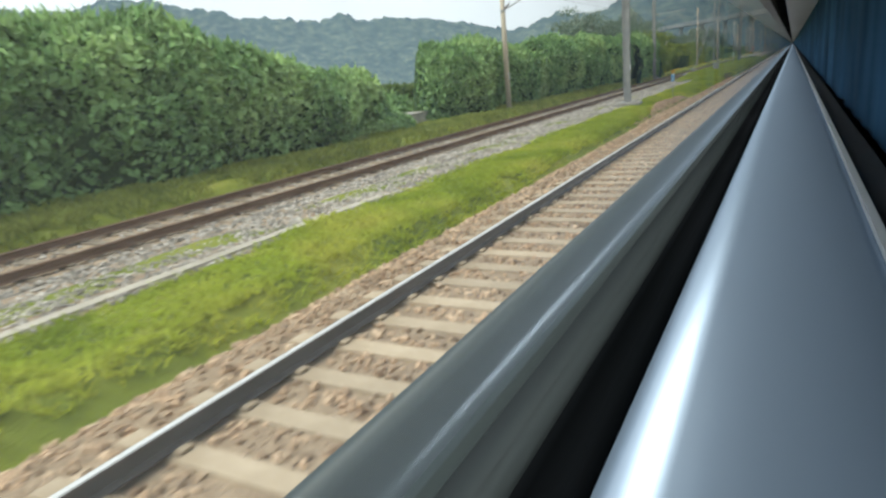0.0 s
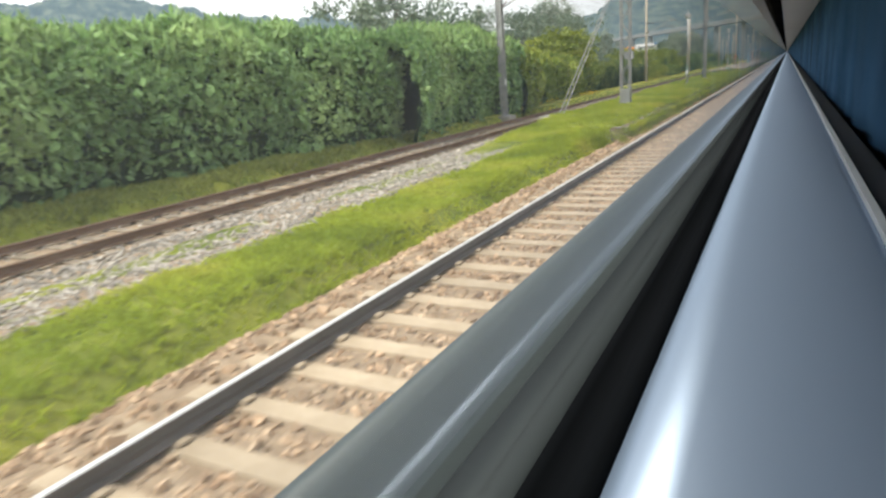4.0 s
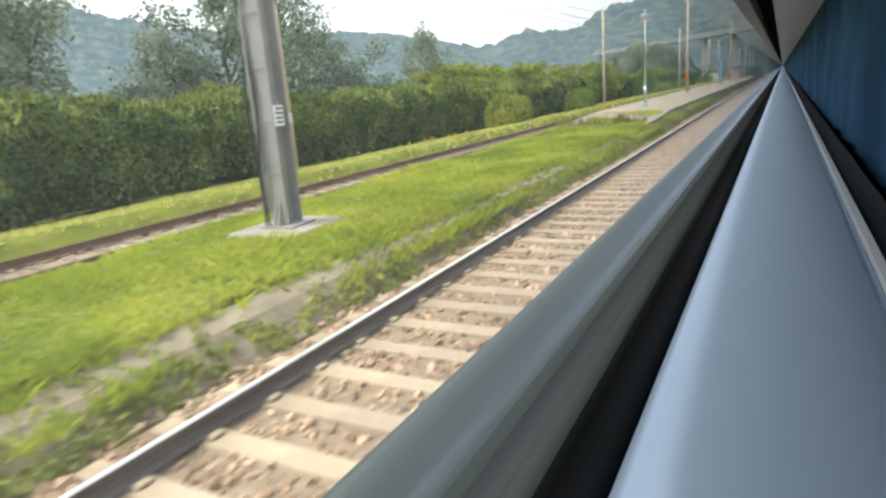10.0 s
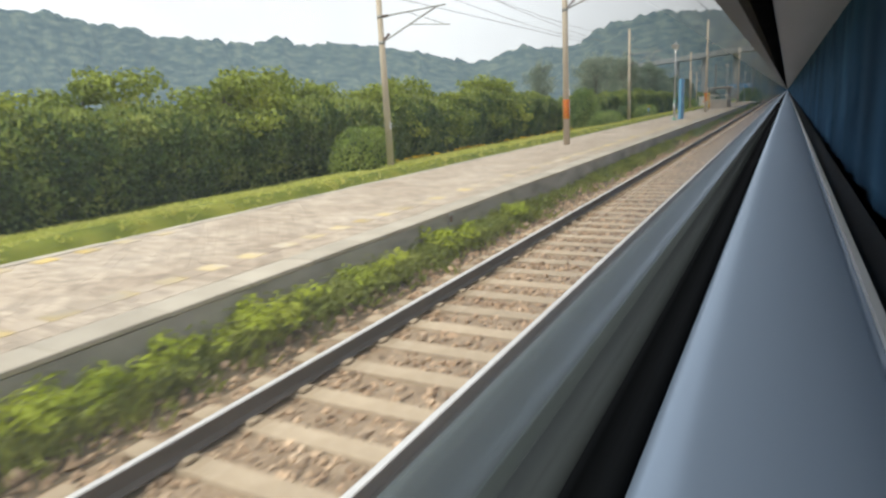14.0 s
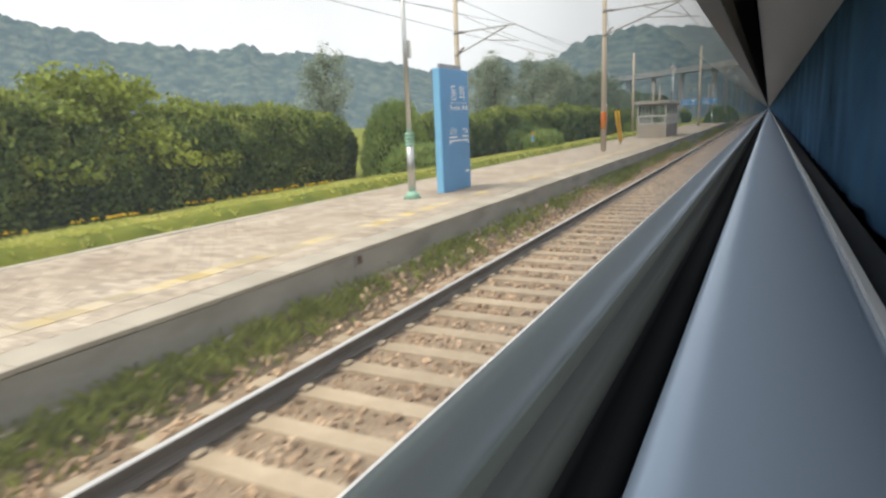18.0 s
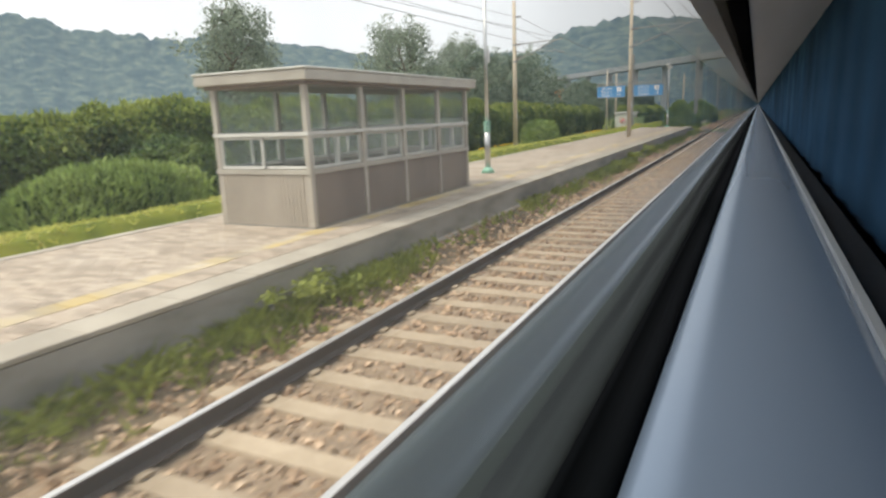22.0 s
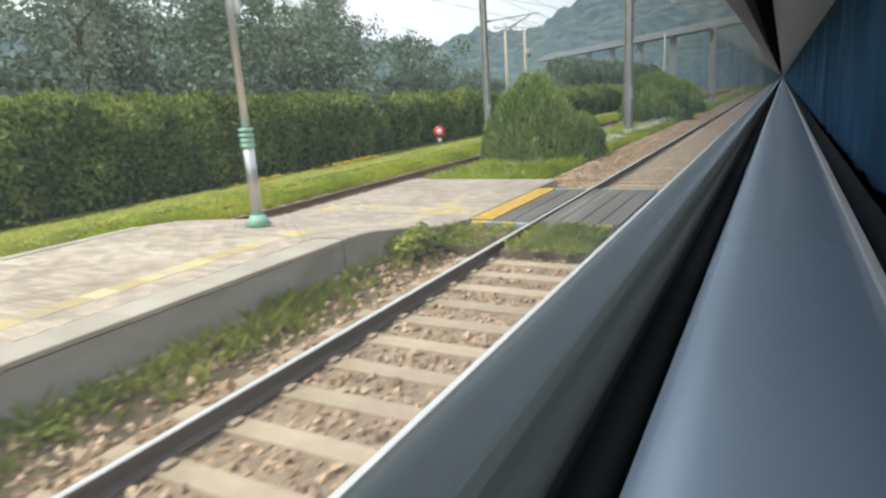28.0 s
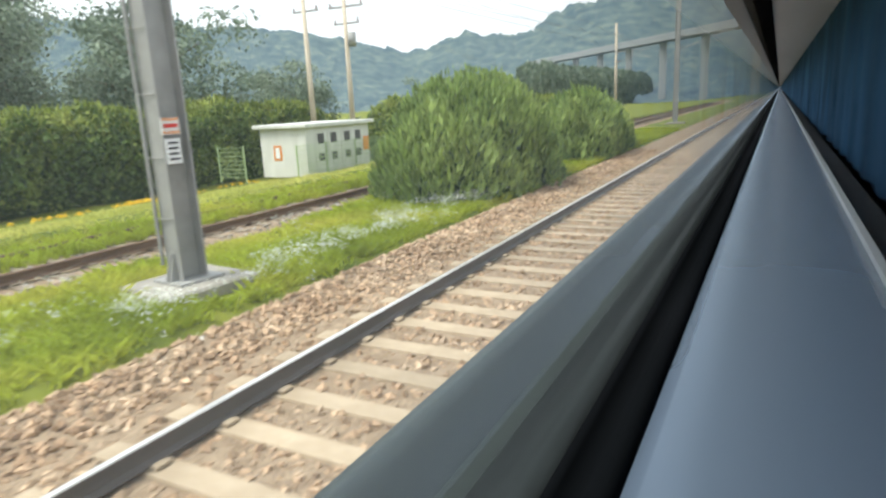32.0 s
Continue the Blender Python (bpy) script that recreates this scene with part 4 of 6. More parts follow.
for a0, a1, top, fr, ends in ((103, 125, 2.8, -20.8, (0, 0)), (124, 148, 2.85, -21.0, (0, 0)), (147, 166, 3.2, -21.0, (0, 0)), (165, 186.5, 3.25, -20.9, (0, 2.6)), (190, 217, 2.9, -21.0, (2.2, 0)),
                              (216, 246, 3.35, -21.0, (0, 0)), (245, 273, 3.0, -21.1, (0, 0))):
    hedge(a0, a1, fr, top, 1.9, M_hedge, 0.115, 185, HL, base=-1.1, caps=ends, lit_top=M_hedge_lit)
hedge(271, 300, -22.6, 2.6, 2.0, M_hedge, 0.12, 120, HL, base=-1.1, caps=(2, 3), lit_top=M_hedge_lit)
hedge(299, 350, -19.5, 2.4, 2.0, M_hedge, 0.14, 90, HL, base=-1.0, caps=(3, 0), lit_top=M_hedge_lit)
hedge(20, 170, -66, 1.5, 2.5, M_hedge, 0.3, 14, "low far hedge across the fields", base=-1.5)
hedge(440, 640, -62, 13.0, 9, M_tree, 0.6, 12, "belt of distant trees below the road viaduct", "trees", 1.8, k=0.25, base=-2.0, name="tree_belt", caps=(30, 0))
hedge(640, 800, -95, 19, 9, M_tree, 0.7, 10, "belt of distant trees below the road viaduct", "trees", 1.8, k=0.25, base=-2.0, name="tree_belt", caps=(20, 0))


def tree(name, height, crown_r, crown_z, material, leaf, n, label, limbs=9, slim=1.0, seed=0):
    """A tapered trunk with limbs and an open crown of leaf clusters."""
    R = np.random.default_rng(seed)
    t = thing(name, 0, 0, 0, label, "tree", "trees behind the hedge")
    bm = bmesh.new()
    pts = [Vector((0, 0, -0.3))]
    for k in range(1, 7):
        pts.append(Vector((R.normal(0, 0.12) * k ** 0.5, R.normal(0, 0.12) * k ** 0.5, height * 0.92 * k / 6)))
    r0 = 0.02 * height + 0.04
    for k in range(6):
        tube(bm, pts[k], pts[k + 1], r0 * (1 - k / 6.3), r0 * (1 - (k + 1) / 6.3), 8)
    cl = []
    for k in range(limbs):
        f = (k + 0.5) / limbs
        z = crown_z + (height - crown_z) * f * 0.95
        base = pts[0].lerp(pts[6], min(0.98, z / (height * 0.92)) * 0.92)
        an = k * 2.4 + R.uniform(-0.5, 0.5)
        reach = crown_r * (np.sin(np.pi * (0.18 + 0.78 * f)) ** 0.8) * R.uniform(0.7, 1.15)
        tip = base + Vector((np.cos(an) * reach, np.sin(an) * reach, reach * R.uniform(0.35, 0.9) * slim))
        tube(bm, base, tip, r0 * 0.32, 0.02, 6)
        for s in (0.45, 0.75, 1.0):
            p = base.lerp(tip, s)
            cl.append((p.x, p.y, p.z, reach * R.uniform(0.28, 0.5) + 0.25))
        for _ in range(2):
            q = tip + Vector(R.normal(0, reach * 0.35, 3))
            cl.append((*q, reach * R.uniform(0.2, 0.4) + 0.2))
    cl.append((pts[6].x, pts[6].y, height * 0.95, crown_r * 0.3))
    part("trunk", bm, M_bark, t)
    cl = np.array(cl)
    w = cl[:, 3] ** 2
    pick = R.choice(len(cl), n, p=w / w.sum())
    d = R.normal(size=(n, 3))
    d /= np.linalg.norm(d, axis=1)[:, None]
    rad = cl[pick, 3:4] * R.uniform(0.35, 1.08, (n, 1))
    P = cl[pick, :3] + d * rad * np.array([1, 1, 0.8 * slim])
    V, F = leaves_at(P, d + np.array([0, 0, 0.4]), leaf, 0.7)
    bulk("crown", V, F, material, t)
    return t


def plant(proto, spots):
    for x, y, s, r in spots:
        x, s = (x - 4.5, s * 1.13) if 244 < y < 310 else (x, s)
        if 100 < y < 244 and x > -24.5:
            x, s = x - 4.0, s * 1.15
        z = float(ground_z(x, y))
        copy_thing(proto, pose(x, y, z, 0, 0, r) @ Matrix.Diagonal((s, s, s, 1)))


poplar = tree("poplar_tree", 10.5, 2.0, 1.6, M_tree_pale, 0.10, 8600, "tall grey-green poplar with an open upright crown", 16, 1.5, 3)
broad = tree("broadleaf_tree", 8.5, 3.0, 1.4, M_tree, 0.12, 8600, "dark green broad-leaved tree behind the hedge", 15, 0.9, 5)
broad2 = tree("broadleaf_tree", 7.0, 2.8, 1.0, M_tree, 0.12, 7000, "round bushy broad-leaved tree behind the hedge", 13, 0.8, 8)
yellowish = tree("broadleaf_tree", 5.0, 2.6, 0.6, M_lime, 0.12, 7000, "yellow-green bushy tree rising over the hedge", 12, 0.6, 11)
poplar.matrix_basis = pose(-28, 222, -1.0, 0, 0, 20)
broad.matrix_basis = pose(-22, 84, -0.5)
broad2.matrix_basis = pose(-30, 92, -0.9)
yellowish.matrix_basis = pose(-24.5, 158, -0.6)
plant(poplar, [(-24, 96, 1.1, 40), (-26, 104, 0.75, 200), (-23, 113, 1.05, 90), (-25, 127.8, 0.85, 300), (-33, 99, 1.2, 10), (-26, 219, 1.0, 130), (-19.4, 186.6, 0.66, 10),
               (-26, 239, 1.1, 70), (-30, 243, 1.2, 250), (-26, 262, 1.1, 160), (-31, 268, 1.2, 20), (-25, 281, 1.1, 290), (-31, 152, 0.62, 0), (-34, 290, 1.2, 33)])
plant(broad, [(-21, 74, 0.5, 120), (-23, 90, 1.1, 10), (-21, 101, 0.5, 200), (-22, 108, 1.05, 310), (-24, 119, 0.85, 20),
              (-21, 247, 0.55, 40), (-23, 256, 1.05, 170), (-22, 266, 1.1, 280), (-24, 274, 1.15, 90), (-29, 258, 0.65, 10), (-28, 285, 1.1, 220), (-24, 291, 1.0, 0), (-30, 275, 1.2, 140), (-38, 300, 1.2, 15)])
plant(broad2, [(-19, 56, 1.15, 50), (-22, 59, 1.1, 210), (-20, 64, 0.45, 10), (-20, 70, 0.5, 160), (-26, 66, 0.5, 250), (-21, 79, 0.6, 340), (-21, 116, 0.7, 60), (-27, 224, 0.8, 120),
               (-24, 133, 0.7, 10), (-22, 300, 0.8, 20), (-30, 306, 0.9, 130), (-26, 320, 0.8, 10)])
plant(yellowish, [(-19, 142, 0.95, 30), (-21, 149, 0.95, 110), (-22, 137, 1.0, 50), (-27, 146, 1.15, 20), (-19, 126, 0.95, 70), (-25, 160, 0.9, 260), (-19.5, 155, 0.85, 310), (-18.8, 161.5, 0.86, 200), (-19.4, 172.5, 1.0, 290), (-18.6, 170.2, 0.92, 75), (-19.2, 175.5, 0.82, 140),
                  (-17.8, 82, 1.12, 15), (-17.4, 77.6, 1.2, 80), (-18.4, 86.5, 0.95, 190), (-20, 132, 0.85, 180), (-22, 188, 0.55, 80), (-20, 210, 0.5, 10), (-24, 153, 0.9, 10), (-26, 166, 0.85, 100)])

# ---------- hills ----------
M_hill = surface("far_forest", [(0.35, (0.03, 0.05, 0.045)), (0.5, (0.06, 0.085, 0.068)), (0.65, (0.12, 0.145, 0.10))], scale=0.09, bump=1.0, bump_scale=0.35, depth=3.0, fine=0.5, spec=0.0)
# blue haze over the hills, painted as a faint glow of their material
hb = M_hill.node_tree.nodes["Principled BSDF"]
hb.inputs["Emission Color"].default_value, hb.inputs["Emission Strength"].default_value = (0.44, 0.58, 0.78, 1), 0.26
EL = [(-12, 5.0), (0, 6.0), (5, 6.6), (9, 7.0), (11, 6.9), (14, 6.4), (15.3, 5.95), (17.2, 4.75), (18.5, 4.8), (20, 4.95), (21.5, 5.25), (22.6, 4.9), (25, 4.2), (26.4, 4.05), (28, 4.6), (30.5, 5.1), (32, 5.4), (34, 5.8),
      (36, 6.0), (38.4, 6.35), (40.5, 6.2), (42, 6.4), (43.2, 7.1), (44.6, 6.5), (47, 6.5), (49, 6.9), (52.7, 7.0), (54, 7.6), (57, 8.0), (60.5, 8.8), (64, 8.9), (66.8, 8.0), (70, 8.1), (75, 8.4), (85, 7.6), (100, 7.0), (120, 6.0), (150, 5.0)]


def ridge(name, cy, az0, az1, r0, r1, scale, label, material, seed):
    az = np.arange(az0, az1, 0.22)
    el = np.interp(az, [p for p, _ in EL], [e for _, e in EL]) * scale
    fr = np.linspace(0, 1, 26)
    A, Fr = np.meshgrid(az, fr, indexing="ij")
    Rr = r0 + (r1 - r0) * Fr
    crest = np.tan(np.radians(el))[:, None] * r1
    H = crest * np.clip(Fr / 0.92, 0, 1) ** 2.0 * (1 - 0.25 * step(Fr, 0.93, 1.0))
    H = H + (1.0 + 1.6 * Fr) * wav(A * 1.9, Fr * 26, 1.0, seed) * (Fr > 0.02) + 0.9 * rng.normal(size=A.shape) * (Fr > 0.02) + 4 * wav(A * 0.5, Fr * 7, 1.0, seed) * Fr * (1 - Fr)
    X, Yv = -Rr * np.sin(np.radians(A)), cy + Rr * np.cos(np.radians(A))
    n2 = len(fr)
    q = (np.arange(len(az) - 1)[:, None] * n2 + np.arange(n2 - 1)[None]).ravel()
    ob = bulk(name, np.stack([X, Yv, H - 1.5], -1).reshape(-1, 3), np.c_[q, q + n2, q + n2 + 1, q + 1], material, smooth=True)
    return tagged(ob, label, "hill", kind="structure")


ridge("backdrop_hills", 150, -14, 150, 400, 830, 1.0, "long forested hills, their blue summer haze painted as a glow", M_hill, 1.0)

# ---------- poles and masts ----------
def arm_set(parent, z, reach, side, rake=0.0):
    """A catenary cantilever: top tube, slanted strut, steady arm and insulators; side +1 reaches towards +x."""
    s = side
    tubed("top_tube", (0, 0, z), (s * reach, rake, z + 0.12), 0.03, 0.03, M_steel, parent, n=8)
    tubed("strut", (0, 0, z - 1.0), (s * reach * 0.86, rake, z + 0.08), 0.032, 0.032, M_steel, parent, n=8)
    tubed("steady_arm", (s * reach * 0.45, rake * 0.5, z - 0.42), (s * reach * 1.05, rake, z - 0.62), 0.02, 0.02, M_steel, parent, n=8)
    tubed("tie", (s * reach * 0.42, rake * 0.5, z + 0.05), (s * reach * 0.95, rake, z - 0.55), 0.014, 0.014, M_steel, parent, n=6)
    for zz, q in ((z + 0.01, 0.14), (z - 0.9, 0.12)):
        bm = bmesh.new()
        for k in range(5):
            x = s * (q + 0.06 * k)
            tube(bm, (x - 0.012, 0, zz + 0.05 * k * (zz < z)), (x + 0.012, 0, zz + 0.05 * k * (zz < z)), 0.06, 0.06, 10)
        part("insulator", bm, M_insul, parent, "brown ribbed insulator")


def concrete_pole(x, y, z, h, label, r=0.15, arm=0.0, side=1, plate=True, lean=0.0, plate_z=1.75):
    p = thing("concrete_pole", x, y, z, label, "pole", "catenary poles")
    tubed("shaft", (0, 0, -0.3), (0, lean, h), r, r * 0.68, M_pole, p, n=20)
    if plate:
        boxed("number_plate", (0.012, 0.13, 0.26), (r * 0.97, -0.02, plate_z), M_signtext, p, "small white number plate")
        for k in range(3):
            boxed("mark", (0.004, 0.07, 0.03), (r * 0.97 + 0.008, -0.02, plate_z + 0.07 - 0.07 * k), M_black, p)
    if arm:
        tubed("collar", (0, 0, 6.0), (0, 0, 6.12), r * 0.85, r * 0.85, M_steel, p)
        tubed("collar", (0, 0, 5.0), (0, 0, 5.12), r * 0.9, r * 0.9, M_steel, p)
        arm_set(p, 6.06, arm, side)
        boxed("cross_arm", (0.5, 0.06, 0.06), (0.2 * side, 0, h - 0.9), M_steel, p)
    return p


PL_ = "slender round concrete catenary pole with a small white plate"
for x, y, z, h in ((-13.4, 18.7, 0.05, 8.6), (-13.3, 97.6, 0.0, 8.8), (-14.6, 142.9, -0.2, 8.7), (-13.4, 183.8, 0.1, 8.4), (-13.7, 230.3, 0.1, 8.6)):
    concrete_pole(x, y, z, h, PL_, 0.15, 3.0, 1)
concrete_pole(-13.6, 330, -0.1, 8.6, PL_, 0.15, 3.0, 1)


def h_column(x, y, z, h, label, w=0.36, arm=3.6, side=1, plates=1, rz=0.0, cable=True, footing=1.25):
    """A broad-flanged steel column bolted to a concrete footing, a cable pipe up one side."""
    p = thing("steel_column", x, y, z, label, "mast", "steel masts", rz)
    bm = bmesh.new()
    box(bm, 0, -w / 2 + 0.012, h / 2, w * 0.8, 0.024, h)
    box(bm, 0, w / 2 - 0.012, h / 2, w * 0.8, 0.024, h)
    part("flange", bm, M_steel, p)
    boxed("web", (0.022, w - 0.05, h), (0, 0, h / 2), M_steel, p)
    bm = bmesh.new()
    for s in (-1, 1):
        vs = [bm.verts.new(v) for v in ((s * 0.02, -w / 2 - 0.14, 0.03), (s * 0.02, -w / 2, 0.03), (s * 0.02, -w / 2, 0.5), (s * 0.05, -w / 2 - 0.14, 0.03), (s * 0.05, -w / 2, 0.03), (s * 0.05, -w / 2, 0.5))]
        for f in ((0, 1, 2), (5, 4, 3), (0, 3, 4, 1), (1, 4, 5, 2), (2, 5, 3, 0)):
            bm.faces.new([vs[i] for i in f])
    part("gusset", bm, M_steel, p)
    boxed("base_plate", (w + 0.22, w + 0.26, 0.035), (0, 0, 0.087), M_steel, p)
    for sx_ in (-1, 1):
        for sy_ in (-1, 1):
            tubed("bolt", (sx_ * (w / 2 + 0.05), sy_ * (w / 2 + 0.07), 0.0), (sx_ * (w / 2 + 0.05), sy_ * (w / 2 + 0.07), 0.1), 0.018, 0.018, M_darksteel, p, n=8)
    boxed("footing", (footing, footing * 1.15, 0.46), (0, 0, -0.16), M_conc, p, "weathered concrete footing", 0.03)
    if cable:
        tubed("cable_pipe", (-w * 0.42, -w / 2 - 0.05, 0.3), (-w * 0.42, -w / 2 - 0.05, h), 0.025, 0.025, M_steel, p, n=8)
        for k in range(6):
            tubed("clip", (-w * 0.45, -w / 2 - 0.06, 0.9 + 0.75 * k), (w * 0.3, -w / 2 - 0.01, 0.9 + 0.75 * k), 0.008, 0.008, M_steel, p, n=6)
    if plates:
        boxed("notice_plate", (0.02, 0.2, 0.3), (w * 0.42, -w * 0.18, 1.72), M_signtext, p, "white notice plate with small print")
        for k in range(4):
            boxed("print", (0.004, 0.13, 0.03), (w * 0.42 + 0.012, -w * 0.18, 1.82 - 0.065 * k), M_darksteel, p)
    if plates > 1:
        boxed("warning_plate", (0.02, 0.24, 0.2), (w * 0.42, -w * 0.18, 2.02), M_white, p, "red and white warning plate")
        for k in range(5):
            boxed("stripe", (0.004, 0.03, 0.035), (w * 0.42 + 0.012, -w * 0.18 - 0.09 + 0.045 * k, 2.1), M_orange, p)
            boxed("stripe", (0.004, 0.03, 0.035), (w * 0.42 + 0.012, -w * 0.18 - 0.09 + 0.045 * k, 1.945), M_orange, p)
        boxed("bar", (0.004, 0.19, 0.05), (w * 0.42 + 0.012, -w * 0.18, 2.025), M_red, p)
    if arm:
        arm_set(p, 6.06, arm, side)
    return p


h_column(-6.95, 18.2, -0.02, 8.8, "grey steel broad-flange mast on a concrete footing", rz=6)
h_column(-6.62, 89.7, 0.24, 8.6, "grey steel mast with hanging cables on a concrete slab", rz=4)
loose = thing("loose_cable", -6.78, 89.5, 0.3, "black cables hanging loosely down a steel mast", "cable")
for o, amp in ((-0.04, 0.05), (0.05, -0.04)):
    pts_ = [Vector((o + amp * math.sin(k * 1.1), -0.06 - 0.03 * math.sin(k * 0.8), 0.02 + 0.42 * k)) for k in range(19)]
    bm = bmesh.new()
    for p_, q_ in zip(pts_, pts_[1:]):
        tube(bm, p_, q_, 0.018, 0.018, 7)
    part("cable", bm, M_black, loose)
h_column(-6.62, 274.2, -0.05, 8.9, "grey steel mast with red and white warning plates", 0.37, plates=2, footing=1.15, rz=-6)
h_column(-12.2, 54.75, 0.0, 8.6, "grey steel mast standing before the shrub bank", 0.30, arm=2.9, footing=0.8)
h_column(-13.9, 273.5, -0.2, 8.6, "grey steel mast beside the siding", 0.30, arm=3.0, footing=0.7)
h_column(-6.6, 318, -0.1, 8.6, "grey steel mast between the tracks", 0.36)

# lattice mast
lat = thing("lattice_mast", -6.62, 56.2, 0.22, "grey lattice steel mast with an equipment box", "mast", "steel masts")
for sx_ in (-1, 1):
    for sy_ in (-1, 1):
        boxed("leg", (0.055, 0.055, 8.6), (sx_ * 0.2, sy_ * 0.2, 4.3), M_steel, lat)
for face in range(4):
    for k in range(13):
        z0 = 0.75 + 0.6 * k
        a_, b_ = (-0.2, 0.2) if k % 2 else (0.2, -0.2)
        pa = {0: (a_, -0.215, z0), 1: (a_, 0.215, z0), 2: (-0.215, a_, z0), 3: (0.215, a_, z0)}[face]
        pb = {0: (b_, -0.215, z0 + 0.6), 1: (b_, 0.215, z0 + 0.6), 2: (-0.215, b_, z0 + 0.6), 3: (0.215, b_, z0 + 0.6)}[face]
        bm = bmesh.new()
        tube(bm, pa, pb, 0.02, 0.02, 6)
        part("brace", bm, M_steel, lat)
boxed("base_shroud", (0.47, 0.47, 0.72), (0, 0, 0.36), M_steel, lat, "plated foot of the mast")
boxed("footing", (1.0, 1.1, 0.4), (0, 0, -0.18), M_conc, lat, "concrete footing", 0.03)
boxed("equipment_box", (0.34, 0.5, 0.34), (0.05, 0.52, 2.25), M_steel, lat, "grey equipment box", 0.01)
boxed("notice_plate", (0.02, 0.16, 0.34), (0.24, 0.2, 2.25), M_signtext, lat, "white notice plate")
boxed("bracket", (0.06, 0.5, 0.05), (0.1, 0.3, 2.02), M_steel, lat)
arm_set(lat, 6.0, 3.6, 1)
guy = thing("guy_anchor", -8.1, 50.7, 0.2, "two steel stay rods from a concrete anchor slab to the mast", "stay wire")
boxed("anchor_slab", (1.5, 1.3, 0.25), (0, 0, -0.07), M_conc, guy, "pale concrete anchor slab", 0.03)
for o in (-0.09, 0.09):
    tubed("stay_rod", (o, 0, 0), (1.38 + o * 0.5, 5.3, 6.1), 0.022, 0.022, M_steel, guy, n=8)


# concrete poles on the platform, wrapped in warning stripes
def wrapped_pole(x, y, label):
    r, lo_, hi_ = 0.128, 1.0, 1.74
    p = concrete_pole(x, y, PLAT_Z, 8.2, label, r, 3.7, 1, plate=False)
    tubed("wrap", (0, 0, lo_), (0, 0, hi_), r - 0.003, r - 0.006, M_wrap, p, "orange warning wrap", n=24)
    for k in range(9):
        bm = bmesh.new()
        prev = None
        for q in range(25):
            an = -math.pi + 2 * math.pi * q / 24
            base = lo_ - 0.62 + 0.15 * k + 0.1 * (an + math.pi)
            z0_, z1_ = (min(hi_ - 0.005, max(lo_ + 0.005, v)) for v in (base, base + 0.075))
            row = [bm.verts.new(((r - 0.001) * math.cos(an), (r - 0.001) * math.sin(an), z)) for z in (z0_, z1_)]
            if prev and (row[1].co.z - row[0].co.z > 0.005 or prev[1].co.z - prev[0].co.z > 0.005):
                bm.faces.new((prev[0], row[0], row[1], prev[1]))
            prev = row
        if bm.faces:
            bmesh.ops.solidify(bm, geom=bm.faces[:], thickness=0.002)
            part("stripe", bm, M_guard, p)
        else:
            bm.free()
    b = boxed("warning_label", (0.008, 0.11, 0.68), (0, 0, 0), M_signtext, p, "white label with red upright writing")
    b.matrix_basis = pose(r + 0.001, 0.03, 1.38, 0, 0, 14)
    for k in range(4):
        zc = 1.6 - 0.15 * k
        for dx, dz, w_, h_ in ((0, 0.045, 0.07, 0.014), (0, -0.035, 0.075, 0.014), (-0.026, 0.0, 0.014, 0.07), (0.026, 0.01, 0.012, 0.05)):
            c = boxed("writing", (0.004, w_, h_), (0, 0, 0), M_red, p)
            c.matrix_basis = pose(r + 0.007, 0.032 + dx, zc + dz, 0, 0, 14)
    boxed("small_plate", (0.02, 0.08, 0.24), (r - 0.006, 0.04, 2.0), M_signtext, p, "narrow white plate")
    return p


wrapped_pole(-7.6, 145.0, "concrete platform pole wrapped in orange warning stripes")
wrapped_pole(-6.62, 184.75, "concrete platform pole with striped wrap and white warning label")

guard = thing("stay_guard", -6.75, 189.2, PLAT_Z, "two yellow guard tubes leaning over stay wires on the platform", "guard")
for o in (-0.05, 0.05):
    tubed("tube", (o, 0, 0.25), (o * 1.6, -1.0, 1.82), 0.047, 0.047, M_guard, guard, n=12)
    tubed("cap", (o * 1.6, -1.0, 1.82), (o * 1.6, -1.06, 1.91), 0.036, 0.03, M_black, guard, n=10)
    tubed("stay_wire", (o * 1.6, -1.06, 1.9), (o, -3.75, 6.3), 0.009, 0.009, M_wire, guard, n=6)
tubed("rod", (0, 0.15, 0.0), (0, -0.02, 0.3), 0.02, 0.02, M_steel, guard, n=8)


